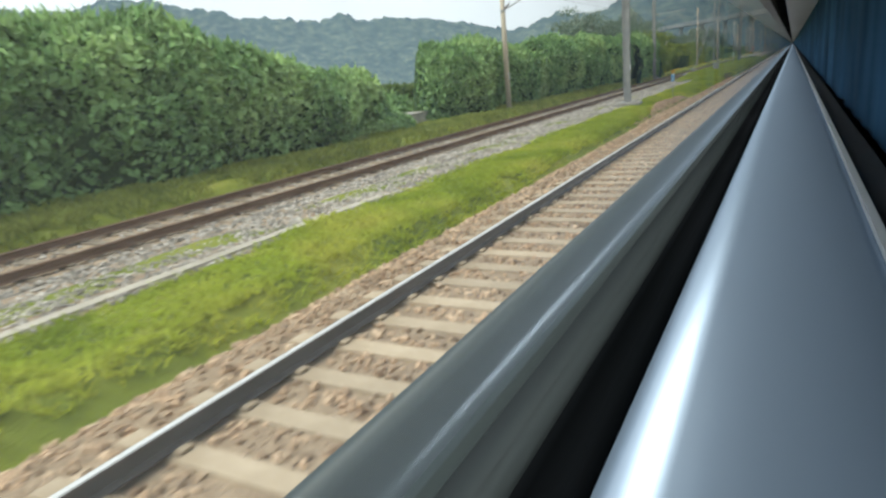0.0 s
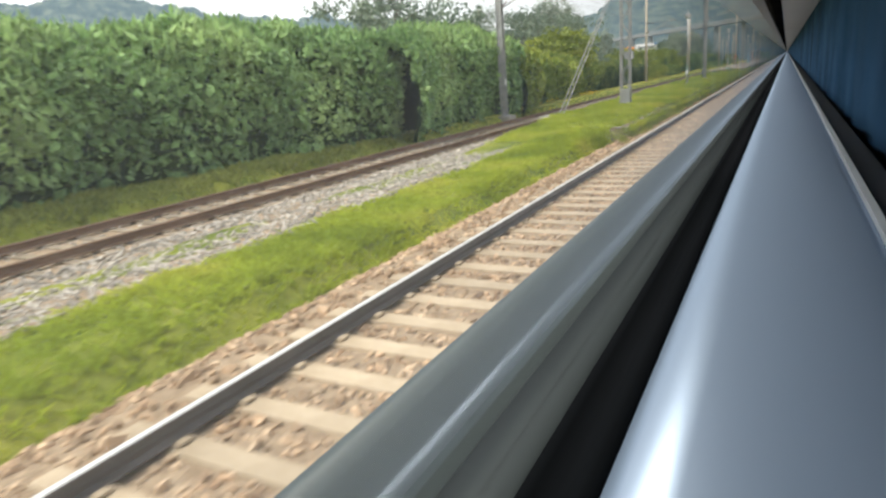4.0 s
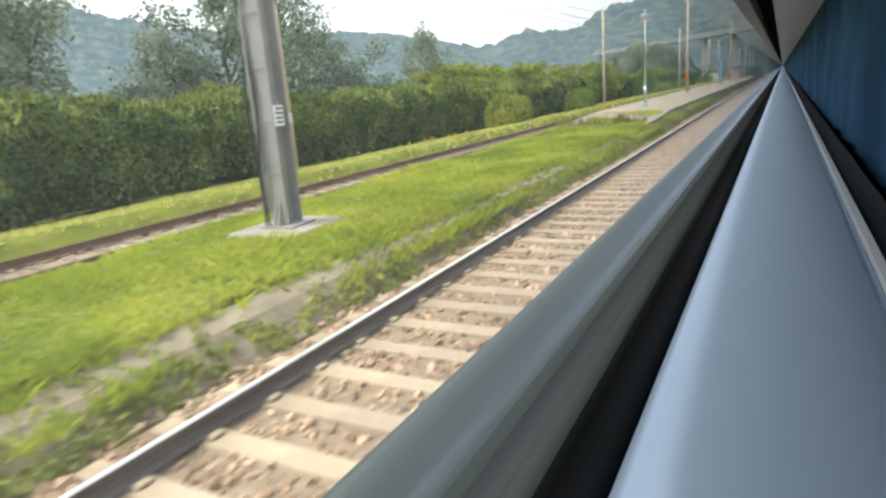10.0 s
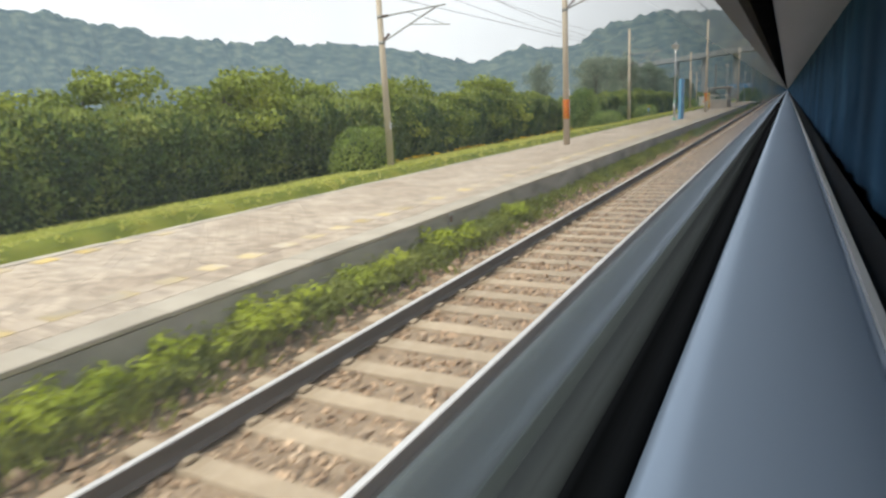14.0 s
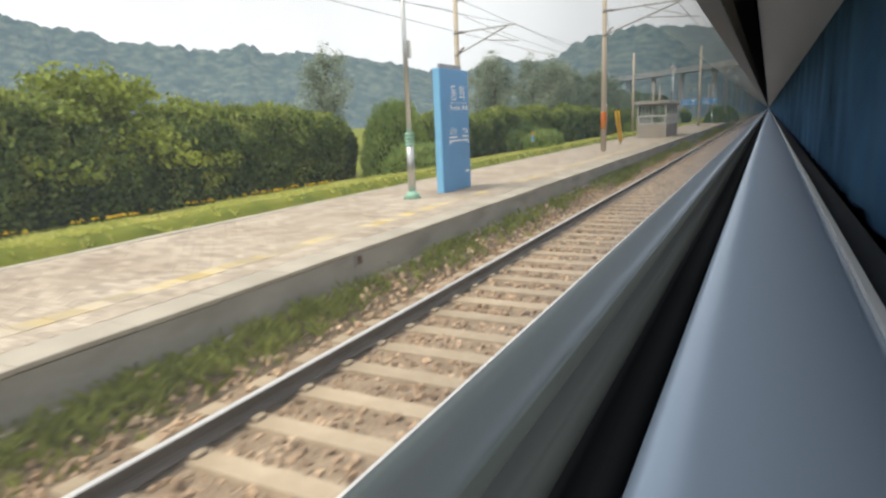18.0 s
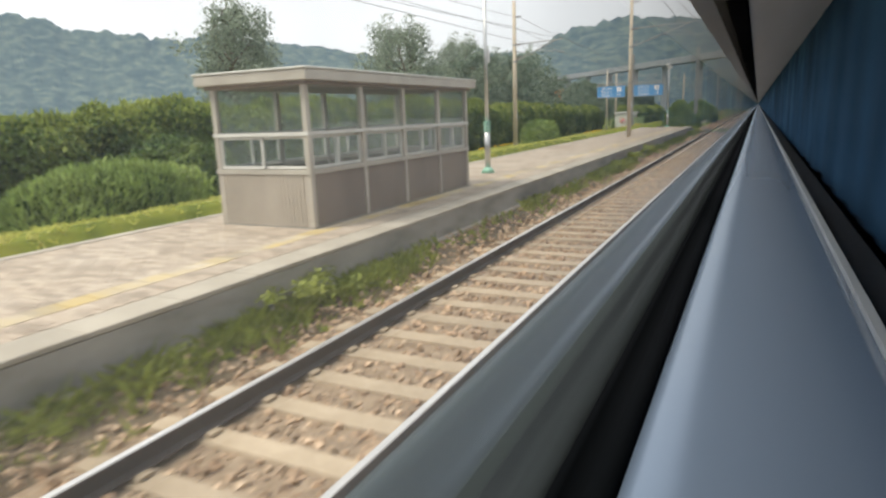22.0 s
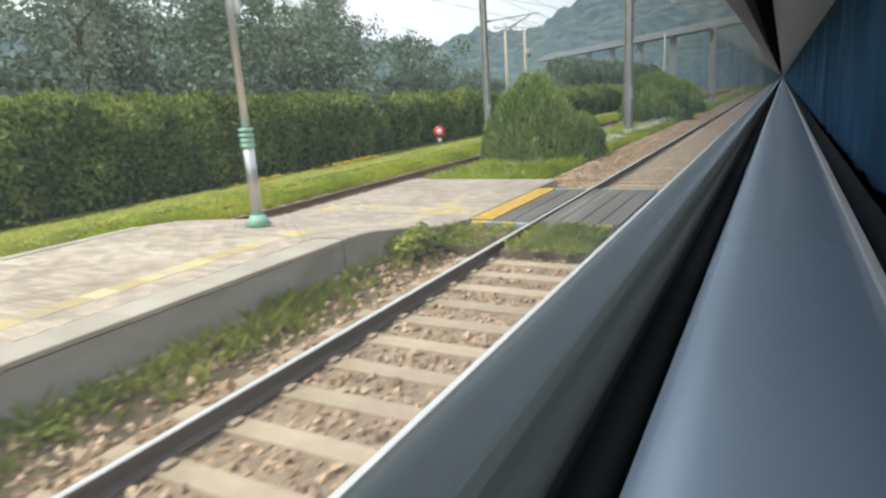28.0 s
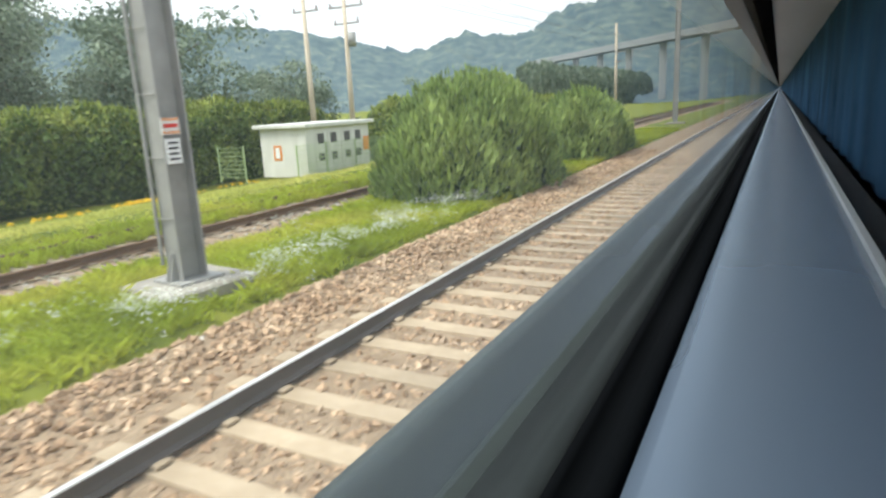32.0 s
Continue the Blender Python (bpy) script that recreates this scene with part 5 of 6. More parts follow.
# ---------- platform lamps ----------
def lamp(x, y, z):
    p = thing("platform_lamp", x, y, z, "slim stainless platform lamp with mint green rings and foot", "lamp", "platform lamps")
    tubed("foot", (0, 0, 0), (0, 0, 0.16), 0.2, 0.1, M_green, p, "mint green flared foot", 16)
    tubed("lower_post", (0, 0, 0.1), (0, 0, 1.3), 0.083, 0.078, M_chrome, p, n=18)
    tubed("upper_post", (0, 0, 1.3), (0, 0, 5.2), 0.056, 0.04, M_chrome, p, n=16)
    for k in range(4):
        tubed("ring", (0, 0, 1.14 + 0.075 * k), (0, 0, 1.19 + 0.075 * k), 0.1, 0.1, M_green, p, "mint green ring", 18)
    for s in (-1, 1):
        tubed("arm", (0, 0, 5.0), (0, s * 0.42, 5.06), 0.02, 0.02, M_chrome, p, n=8)
        tubed("lamp_cap", (0, s * 0.42, 4.98), (0, s * 0.42, 5.06), 0.26, 0.12, M_chrome, p, n=16)
        bm = bmesh.new()
        bmesh.ops.create_uvsphere(bm, u_segments=14, v_segments=8, radius=0.17)
        bmesh.ops.translate(bm, vec=(0, s * 0.42, 4.9), verts=bm.verts)
        part("globe", bm, M_white, p, "frosted white lamp globe", True)
    tubed("finial", (0, 0, 5.2), (0, 0, 5.36), 0.03, 0.012, M_chrome, p, n=8)
    boxed("speaker", (0.1, 0.1, 0.36), (0.02, 0.1, 3.15), M_white, p, "small white box on the post", 0.02)
    return p


for x, y, z in ((-6.5, 76.65, 0.2), (-7.0, 121.3, PLAT_Z), (-6.85, 167.5, PLAT_Z), (-6.7, 208.4, PLAT_Z), (-6.75, 248.6, PLAT_Z - 0.01)):
    lamp(x, y, z)


# ---------- writing ----------
def writing(text, size, material, parent, m, name="lettering"):
    cu = bpy.data.curves.new(name, "FONT")
    cu.body, cu.size, cu.extrude = text, size, 0.002
    cu.align_x, cu.align_y = "CENTER", "CENTER"
    tmp = bpy.data.objects.new(name, cu)
    me = bpy.data.meshes.new_from_object(tmp)
    bpy.data.objects.remove(tmp)
    me.materials.append(material)
    ob = new(name, me)
    ob.parent = parent
    ob.matrix_basis = m
    return ob


def facing_x(x, y, z):
    """A pose that turns flat writing to face +x, reading along +y."""
    return Matrix.Translation((x, y, z)) @ Matrix(((0, 0, 1, 0), (1, 0, 0, 0), (0, 1, 0, 0), (0, 0, 0, 1)))


sign = thing("station_sign", -6.64, 169.2, PLAT_Z, "tall blue station name board with white Korean lettering", "sign")
boxed("board", (0.2, 1.46, 2.8), (0, 0, 1.4), M_blue, sign, "blue sign board", 0.012)
boxed("edge_panel", (0.16, 0.02, 2.78), (0, -0.742, 1.4), M_blue_lit, sign, "blue edge of the board, paled as if sunlit")
boxed("back_panel", (0.07, 1.12, 2.93), (-0.14, 0.24, 1.465), M_steel, sign, "grey metal panel behind the board", 0.008)
fx = 0.104
writing("동 화", 0.38, M_signtext, sign, facing_x(fx, 0.14, 2.24))
boxed("rule", (0.006, 0.95, 0.014), (fx, 0.16, 2.04), M_signtext, sign)
writing("Donghwa", 0.15, M_signtext, sign, facing_x(fx, -0.03, 1.93))
boxed("rule", (0.006, 0.014, 0.12), (fx, 0.34, 1.93), M_signtext, sign)
for q in (0.43, 0.59):
    boxed("bar", (0.006, 0.09, 0.09), (fx, q, 1.93), M_signtext, sign)
writing("삼 산", 0.17, M_signtext, sign, facing_x(fx, -0.19, 1.38))
writing("만 종", 0.15, M_signtext, sign, facing_x(fx, 0.48, 1.38))
boxed("bar", (0.006, 0.4, 0.04), (fx, -0.19, 1.25), M_signtext, sign)
boxed("bar", (0.006, 0.34, 0.035), (fx, 0.47, 1.26), M_signtext, sign)
boxed("arrow", (0.006, 1.05, 0.035), (fx, 0.13, 1.17), M_signtext, sign)
for s in (-1, 1):
    b = boxed("arrow_barb", (0.006, 0.2, 0.03), (0, 0, 0), M_signtext, sign)
    b.matrix_basis = pose(fx, 0.13 + s * 0.45, 1.135, -s * 20, 0, 0)
boxed("bar", (0.006, 0.2, 0.05), (fx, 0.52, 0.42), M_signtext, sign)

# ---------- direction signs on the pole ----------
dp = concrete_pole(-6.75, 230.6, PLAT_Z, 8.4, "concrete platform pole carrying two blue direction signs", 0.13, 3.7, 1, plate_z=1.85)
for nm, y, txt, arrow in (("board", -0.95, "3", -1), ("board", 0.95, "2", 1)):
    d = thing("direction_sign", -6.7, 230.6 + y, PLAT_Z + 2.25, "blue hanging direction sign with white destinations, number and arrow", "sign", "direction signs")
    # the boards face the oncoming platform
    d.matrix_basis = pose(-6.75 + (1.05 if arrow > 0 else -1.05), 230.5, PLAT_Z + 2.6, 0, 0, -4)
    boxed("board", (1.62, 0.1, 0.62), (0, 0, 0.02), M_blue, d, "blue board", 0.01)
    boxed("frame", (1.66, 0.12, 0.035), (0, 0, -0.31), M_steel, d)
    boxed("frame", (1.66, 0.12, 0.035), (0, 0, 0.345), M_steel, d)
    boxed("hanger", (2.0, 0.05, 0.06), (-0.2 * arrow, 0, 0.47), M_steel, d, "steel bracket")
    for q in (-0.6, 0.6):
        boxed("hook", (0.03, 0.03, 0.12), (q, 0, 0.41), M_steel, d)

    def front(x_, z_):
        return Matrix.Translation((x_, -0.054, z_)) @ Matrix(((1, 0, 0, 0), (0, 0, -1, 0), (0, 1, 0, 0), (0, 0, 0, 1)))
    for k, w_ in enumerate(("제천", "안동", "강릉")):
        writing(w_, 0.17, M_signtext, d, front(-0.42, 0.19 - 0.19 * k))
        boxed("bar", (0.3 - 0.06 * (k % 2), 0.006, 0.03), (-0.08, -0.053, 0.21 - 0.19 * k), M_signtext, d)
        boxed("bar", (0.12, 0.006, 0.03), (-0.16, -0.053, 0.15 - 0.19 * k), M_signtext, d)
    boxed("number_tile", (0.25, 0.01, 0.25), (0.48, -0.052, 0.14), M_signtext, d)
    writing(txt, 0.24, M_black, d, front(0.48, 0.14) @ Matrix.Translation((0, 0, 0.006)), "number")
    boxed("arrow", (0.22, 0.008, 0.03), (0.48, -0.053, -0.15), M_signtext, d)
    for s in (-1, 1):
        b = boxed("arrow_barb", (0.13, 0.008, 0.028), (0, 0, 0), M_signtext, d)
        b.matrix_basis = pose(0.48 + arrow * 0.07, -0.053, -0.15 + s * 0.045, 0, arrow * s * 42, 0)


# ---------- distance posts and the round sign ----------
def distance_post(x, y, z, top, nums, label, h=1.05):
    p = thing("distance_post", x, y, z, label, "sign", "distance posts")
    tubed("post", (0, 0, -0.2), (0, 0, h), 0.022, 0.022, M_steel, p, n=10)
    boxed("yellow_plate", (0.2, 0.014, 0.2), (0, -0.026, h + 0.26), M_yellow, p, "yellow plate with a dark numeral", 0.004)
    boxed("blue_plate", (0.17, 0.014, 0.4), (0, -0.026, h - 0.04), M_blue, p, "blue plate with white numerals", 0.004)

    def front(z_):
        return Matrix.Translation((0, -0.037, z_)) @ Matrix(((1, 0, 0, 0), (0, 0, -1, 0), (0, 1, 0, 0), (0, 0, 0, 1)))
    writing(top, 0.2, M_darksteel, p, front(h + 0.26), "numeral")
    for k, n_ in enumerate(nums):
        writing(n_, 0.18, M_signtext, p, front(h + 0.06 - 0.2 * k), "numeral")
    p.matrix_basis = pose(x, y, z, 0, 0, 14)
    return p


distance_post(-5.55, 22.7, -0.12, "4", "98", "thin post with yellow and blue distance plates in grass")
distance_post(-13.75, 195.7, -0.2, "6", "00", "thin post with yellow and blue distance plates by the hedge", 1.0)

rs = thing("round_sign", -14.25, 267.9, -0.15, "red round speed sign on a thin post beside the siding", "sign")
tubed("post", (0, 0, -0.2), (0, 0, 0.8), 0.02, 0.02, M_steel, rs, n=8)
tubed("disc", (0, -0.03, 0.78), (0, -0.045, 0.78), 0.27, 0.27, M_red, rs, "red disc", 28)
tubed("inner_disc", (0, -0.046, 0.78), (0, -0.052, 0.78), 0.13, 0.13, M_signtext, rs, n=24)
writing("30", 0.15, M_black, rs, Matrix.Translation((0, -0.056, 0.78)) @ Matrix(((1, 0, 0, 0), (0, 0, -1, 0), (0, 1, 0, 0), (0, 0, 0, 1))), "numeral")
boxed("small_plate", (0.16, 0.012, 0.14), (0, -0.03, 0.42), M_signtext, rs, "small white plate")
rs.matrix_basis = pose(-13.95, 267.9, -0.15, 0, 0, 28)

for y_, z_ in ((129.45, 0.32), (162.35, 0.31), (188.9, 0.22), (216.96, 0.31), (243.8, 0.31)):
    socket = thing("wall_socket", EDGE_X + 0.004, y_, z_, "small rusty box set in the platform wall", "box", "wall sockets")
    boxed("frame", (0.02, 0.17, 0.17), (0, 0, 0), M_steel, socket, bevel=0.004)
    boxed("cover", (0.012, 0.11, 0.11), (0.012, 0, 0), M_rail_rust, socket, bevel=0.003)

# ---------- waiting shelter ----------
M_alu = surface("shelter_frame", [(0.3, (0.40, 0.37, 0.32)), (0.7, (0.52, 0.49, 0.43))], scale=2, rough=0.5, metal=0.2, bump=0.1, bump_scale=40)
# cladding colours carry the light: sides dark as in shade, ends pale as sunlit
M_clad_shaded = surface("shaded_cladding", [(0.3, (0.19, 0.155, 0.13)), (0.7, (0.27, 0.225, 0.19))], scale=1.5, rough=0.7, bump=0.2, bump_scale=30, stretch=(1, 1, 0.4))
M_clad_lit = surface("lit_cladding", [(0.3, (0.38, 0.34, 0.28)), (0.7, (0.48, 0.43, 0.365))], scale=1.5, rough=0.7, bump=0.2, bump_scale=30, stretch=(1, 1, 0.4))
M_sash = paint("sash_white", (0.62, 0.62, 0.58), 0.45, dirt=0.12)
SX0, SX1, SY0, SY1 = -7.78, -5.9, 199.5, 205.3
sh = thing("waiting_shelter", SX0, SY0, PLAT_Z, "glazed platform shelter with beige frame and ribbed brown lower panels", "shelter")
W, Ln, SH = SX1 - SX0, SY1 - SY0, 2.36
bays = [0.05, Ln * 0.26, Ln * 0.5, Ln * 0.75, Ln - 0.05]
for x_ in (0.05, W - 0.05):
    for y_ in bays:
        boxed("post", (0.09, 0.09, SH - 0.18), (x_, y_, (SH - 0.18) / 2), M_alu, sh, bevel=0.006)
boxed("roof", (W + 0.3, Ln + 0.3, 0.16), (W / 2, Ln / 2, SH - 0.09), M_alu, sh, "flat beige roof", 0.012)
boxed("roof_lip", (W + 0.34, Ln + 0.34, 0.03), (W / 2, Ln / 2, SH + 0.006), M_sash, sh, "thin pale roof edge", 0.005)
boxed("ceiling_beam", (W + 0.1, Ln + 0.1, 0.05), (W / 2, Ln / 2, SH - 0.2), M_clad_shaded, sh)
# lower walls: ribbed sheet at the ends, smooth panels along the sides
for y_ in (0.02, Ln - 0.02):
    bm = bmesh.new()
    n_ = int(W / 0.075)
    for k in range(n_):
        box(bm, (k + 0.5) * W / n_, y_, 0.42, 0.05, 0.032, 0.8, 0.006)
    box(bm, W / 2, y_ + (0.012 if y_ < 1 else -0.012), 0.42, W - 0.06, 0.018, 0.8)
    part("cladding", bm, M_clad_lit, sh, "ribbed beige lower wall, paled as if sunlit")
for x_ in (0.03, W - 0.03):
    for y_a, y_b in zip(bays, bays[1:]):
        boxed("panel", (0.03, y_b - y_a - 0.1, 0.8), (x_, (y_a + y_b) / 2, 0.43), M_clad_shaded, sh, "smooth brown lower panel, darkened as in shade", 0.006)
for zc, t_, mt in ((0.86, 0.07, M_alu), (1.43, 0.055, M_sash)):
    for x_ in (0.03, W - 0.03):
        boxed("rail", (0.085, Ln, t_), (x_, Ln / 2, zc), mt, sh)
    for y_ in (0.03, Ln - 0.03):
        boxed("rail", (W, 0.085, t_), (W / 2, y_, zc), mt, sh)


def sash(u0, u1, at, across):
    """A sliding sash: a thin white frame round a pane, from u0 to u1 along a wall."""
    for zc in (0.925, 1.375):
        boxed("sash", (u1 - u0, 0.03, 0.04) if across else (0.03, u1 - u0, 0.04), ((u0 + u1) / 2, at, zc) if across else (at, (u0 + u1) / 2, zc), M_sash, sh)
    for u in (u0 + 0.02, u1 - 0.02):
        boxed("sash", (0.04, 0.032, 0.48) if across else (0.032, 0.04, 0.48), (u, at, 1.15) if across else (at, u, 1.15), M_sash, sh)
    w_ = u1 - u0 - 0.07
    boxed("pane", (w_, 0.006, 0.42) if across else (0.006, w_, 0.42), ((u0 + u1) / 2, at, 1.15) if across else (at, (u0 + u1) / 2, 1.15), M_pane, sh, "clear glass pane").visible_shadow = False


for x_, i_ in ((0.045, 0.035), (W - 0.045, -0.035)):
    for y_a, y_b in zip(bays, bays[1:]):
        m_ = (y_a + y_b) / 2
        boxed("pane", (0.006, y_b - y_a - 0.09, SH - 0.25 - 1.46), (x_, m_, (SH - 0.25 + 1.46) / 2), M_pane, sh, "clear glass pane").visible_shadow = False
        sash(y_a + 0.05, m_ + 0.03, x_, False)
        sash(m_ - 0.03, y_b - 0.05, x_ + i_, False)
for y_, i_ in ((0.045, 0.035), (Ln - 0.045, -0.035)):
    boxed("pane", (W - 0.18, 0.006, SH - 0.25 - 1.46), (W / 2, y_, (SH - 0.25 + 1.46) / 2), M_pane, sh, "clear glass pane").visible_shadow = False
    sash(0.1, W / 2 + 0.03, y_, True)
    sash(W / 2 - 0.03, W - 0.1, y_ + i_, True)
boxed("floor_slab", (W, Ln, 0.03), (W / 2, Ln / 2, 0.012), M_conc, sh)
bench = thing("bench", SX0 + 0.32, SY0 + 0.8, PLAT_Z + 0.03, "plain grey bench along the shelter's back wall", "bench")
boxed("seat", (0.38, 3.6, 0.04), (0, 1.8, 0.42), M_alu, bench, bevel=0.008)
for y_ in (0.3, 1.8, 3.3):
    boxed("leg", (0.3, 0.05, 0.4), (0, y_, 0.2), M_steel, bench)

# ---------- boxes and hut ----------
cab = thing("equipment_cabinet", -19.1, 194.6, -0.97, "small white equipment cabinet on the grass", "cabinet")
boxed("body", (0.66, 0.7, 1.2), (0, 0, 0.6), M_white, cab, bevel=0.012)
boxed("lid", (0.82, 0.86, 0.09), (0, 0, 1.24), M_white, cab, "overhanging lid", 0.01)
boxed("label_plate", (0.014, 0.26, 0.6), (0.333, 0.05, 0.7), M_notice, cab, "faded reddish notice")
boxed("plinth", (0.62, 0.65, 0.3), (0, 0, -0.09), M_conc, cab)

culvert = thing("concrete_box", -16.0, 12.3, 0.1, "low weathered concrete chamber among vines", "concrete box")
boxed("chamber", (1.0, 2.4, 0.6), (0, 0, 0.1), M_conc, culvert, bevel=0.03)
boxed("lid", (1.1, 2.5, 0.1), (0, 0, 0.44), M_conc, culvert, bevel=0.02)

hut = thing("equipment_hut", -18.9, 288.6, -0.55, "small white equipment hut with louvred doors and flat roof", "hut")
boxed("wall", (2.4, 4.4, 2.0), (1.2, 2.2, 1.0), M_offwhite, hut, bevel=0.015)
boxed("roof", (2.8, 4.8, 0.16), (1.2, 2.2, 2.06), M_white, hut, "flat roof slab", 0.02)
for y_ in (0.9, 1.75, 2.7, 3.5):
    boxed("door", (0.03, 0.78, 1.75), (2.412, y_, 0.92), M_offwhite, hut, bevel=0.006)
    boxed("window", (0.02, 0.4, 0.42), (2.432, y_, 1.5), M_darksteel, hut, "dark louvre")
    boxed("vent", (0.02, 0.36, 0.32), (2.432, y_, 0.75), M_darksteel, hut, "dark vent")
boxed("notice", (0.42, 0.02, 0.6), (0.9, -0.012, 1.0), M_orange, hut, "orange notice board")
boxed("notice_sheet", (0.22, 0.02, 0.44), (0.9, -0.024, 1.0), M_signtext, hut)
boxed("notice", (0.02, 0.42, 0.6), (2.44, 4.1, 1.1), M_orange, hut, "orange notice board")

M_fence = paint("green_fence", (0.42, 0.55, 0.28), 0.6)
fence = thing("mesh_fence", -19.9, 287.2, -0.5, "light green wire mesh fence round the hut", "fence")
pts_ = [(0, 0), (1.4, 0)], [(3.9, 0.2), (3.9, 2.0)], [(3.9, 2.0), (3.9, 4.0)], [(3.9, 4.0), (3.9, 6.4)], [(3.9, 6.4), (4.0, 8.2)]
for (xa, ya), (xb, yb) in pts_:
    for x_, y_ in ((xa, ya), (xb, yb)):
        tubed("fence_post", (x_, y_, -0.1), (x_, y_, 1.35), 0.03, 0.03, M_fence, fence, n=8)
    n_ = max(6, int(math.hypot(xb - xa, yb - ya) / 0.1))
    bm = bmesh.new()
    for k in range(n_ + 1):
        f_ = k / n_
        x_, y_ = xa + (xb - xa) * f_, ya + (yb - ya) * f_
        tube(bm, (x_, y_, 0.08), (x_, y_, 1.3), 0.007, 0.007, 4)
    for k in range(8):
        tube(bm, (xa, ya, 0.1 + 0.17 * k), (xb, yb, 0.1 + 0.17 * k), 0.008, 0.008, 4)
    part("mesh_panel", bm, M_fence, fence)


def utility_pole(x, y, h, transformer):
    p = thing("utility_pole", x, y, -0.7, "concrete utility pole with steel cross-arms and insulators", "pole", "utility poles")
    tubed("shaft", (0, 0, -0.3), (0, 0, h), 0.17, 0.1, M_pole, p, n=16)
    for z_, w_ in ((h - 0.35, 2.2), (h - 1.2, 1.6)):
        boxed("cross_arm", (w_, 0.09, 0.09), (0, 0.12, z_), M_steel, p)
        for q in (-0.45, 0.0, 0.45):
            tubed("insulator", (q * w_, 0.12, z_ + 0.05), (q * w_, 0.12, z_ + 0.24), 0.05, 0.03, M_insul, p, n=8)
    if transformer:
        tubed("transformer", (0.35, 0, h - 2.4), (0.35, 0, h - 1.7), 0.22, 0.22, M_steel, p, "grey transformer can", 14)
    return p


utility_pole(-21.6, 295.5, 8.9, False)
utility_pole(-20.6, 297.6, 8.4, True)

# ---------- overhead wires ----------
def wire(name, pts, r, label):
    cu = bpy.data.curves.new(name, "CURVE")
    cu.dimensions, cu.bevel_depth, cu.bevel_resolution = "3D", r, 1
    sp = cu.splines.new("POLY")
    sp.points.add(len(pts) - 1)
    for q, p_ in zip(sp.points, pts):
        q.co = (*p_, 1)
    tmp = bpy.data.objects.new(name, cu)
    me = bpy.data.meshes.new_from_object(tmp)
    bpy.data.objects.remove(tmp)
    me.materials.append(M_wire)
    return tagged(new(name, me), label, "wire", "overhead wires")


supports = [-25, 18.5, 56, 94, 144, 184, 230.5, 274, 318, 365, 410]
for x_, st in ((-10.41, 1), (-2.8, -1)):
    con, mes = [], []
    for a_, b_ in zip(supports, supports[1:]):
        for k in range(8):
            f_ = k / 8
            y_ = a_ + (b_ - a_) * f_
            con.append((x_ + 0.18 * st * math.cos(math.pi * supports.index(a_) + math.pi * f_), y_, 5.35))
            mes.append((x_, y_, 6.25 - 0.55 * 4 * f_ * (1 - f_)))
    wire("contact_wire", con, 0.009, "thin contact wire over the track")
    wire("messenger_wire", mes, 0.008, "sagging messenger wire over the track")
for x_, z_, sag in ((-13.3, 7.7, 0.5), (-13.9, 7.3, 0.6)):
    wire("feeder_wire", [(x_, a_ + (b_ - a_) * k / 8, z_ - sag * 4 * (k / 8) * (1 - k / 8)) for a_, b_ in zip(supports, supports[1:]) for k in range(8)], 0.011, "feeder wire hung along the line of poles")
for k in range(3):
    wire("power_line", [(-22.3 + 0.7 * k - 90 * f_, 295.5 + 260 * f_, 8.1 + 10 * f_ - 6 * f_ * (1 - f_)) for f_ in np.linspace(0, 1, 12)], 0.012, "power line running off towards the hill")

earth = clump("earth_bank", -17.5, -6.6, -0.3, 3.4, 1.6, 0.75, M_weed, 0.05, 300, "low bank of bare brown earth before the vines", "earth")
for ob in earth.children:
    if ob.name.startswith("inner_growth"):
        ob.name, ob.data.materials[0] = "soil", M_soil
# ---------- bushes near the line ----------
clump("round_bush", -16.4, 123.4, -0.52, 1.6, 1.75, 2.1, M_lime, 0.07, 11000, "clipped round light green bush beside the platform")
clump("round_bush", -17.0, 124.6, -0.52, 1.0, 1.1, 2.75, M_lime, 0.07, 5000, "taller green shoots behind a clipped round bush")
clump("round_bush", -17.6, 145.2, -0.6, 1.5, 1.6, 2.0, M_weed_bush, 0.08, 6500, "clipped round green bush by a pole")
clump("round_bush", -18.6, 186.4, -0.75, 1.9, 2.3, 3.9, M_juniper, 0.12, 13000, "large shaggy bush rising from the hedge foot", upright=0.9, power=1.8)
clump("round_bush", -15.6, 184.0, -0.4, 1.5, 3.2, 1.35, M_juniper, 0.10, 11000, "low spreading bush by the pole", upright=0.6)
clump("round_bush", -15.4, 203.2, -0.4, 1.3, 3.0, 1.5, M_juniper, 0.12, 7500, "long low bush beyond the platform", upright=0.8)
clump("round_bush", -18.6, 208.0, -0.75, 1.6, 2.4, 2.3, M_hedge, 0.09, 6500, "rounded bush at the hedge foot")
clump("round_bush", -15.0, 239.5, -0.3, 1.3, 2.1, 1.7, M_juniper, 0.12, 5200, "shaggy bush at the hedge foot", upright=0.8)
clump("round_bush", -16.8, 247.6, -0.6, 1.1, 1.3, 1.6, M_juniper, 0.12, 4200, "shaggy bush on the verge grass", upright=0.9)
clump("juniper_bush", -7.2, 261.9, -0.12, 1.55, 1.6, 2.6, M_juniper, 0.10, 24000, "shaggy upright juniper bush beside the crossing", upright=1.2, power=1.7)
clump("juniper_bush", -6.35, 263.2, -0.12, 1.1, 1.3, 1.45, M_juniper, 0.095, 13000, "low juniper bush growing against a taller one", upright=1.1, power=1.9)
clump("juniper_bush", -7.1, 284.2, -0.12, 2.0, 3.6, 2.75, M_juniper, 0.13, 16000, "broad shaggy juniper bush between the tracks", upright=1.2, power=1.9)
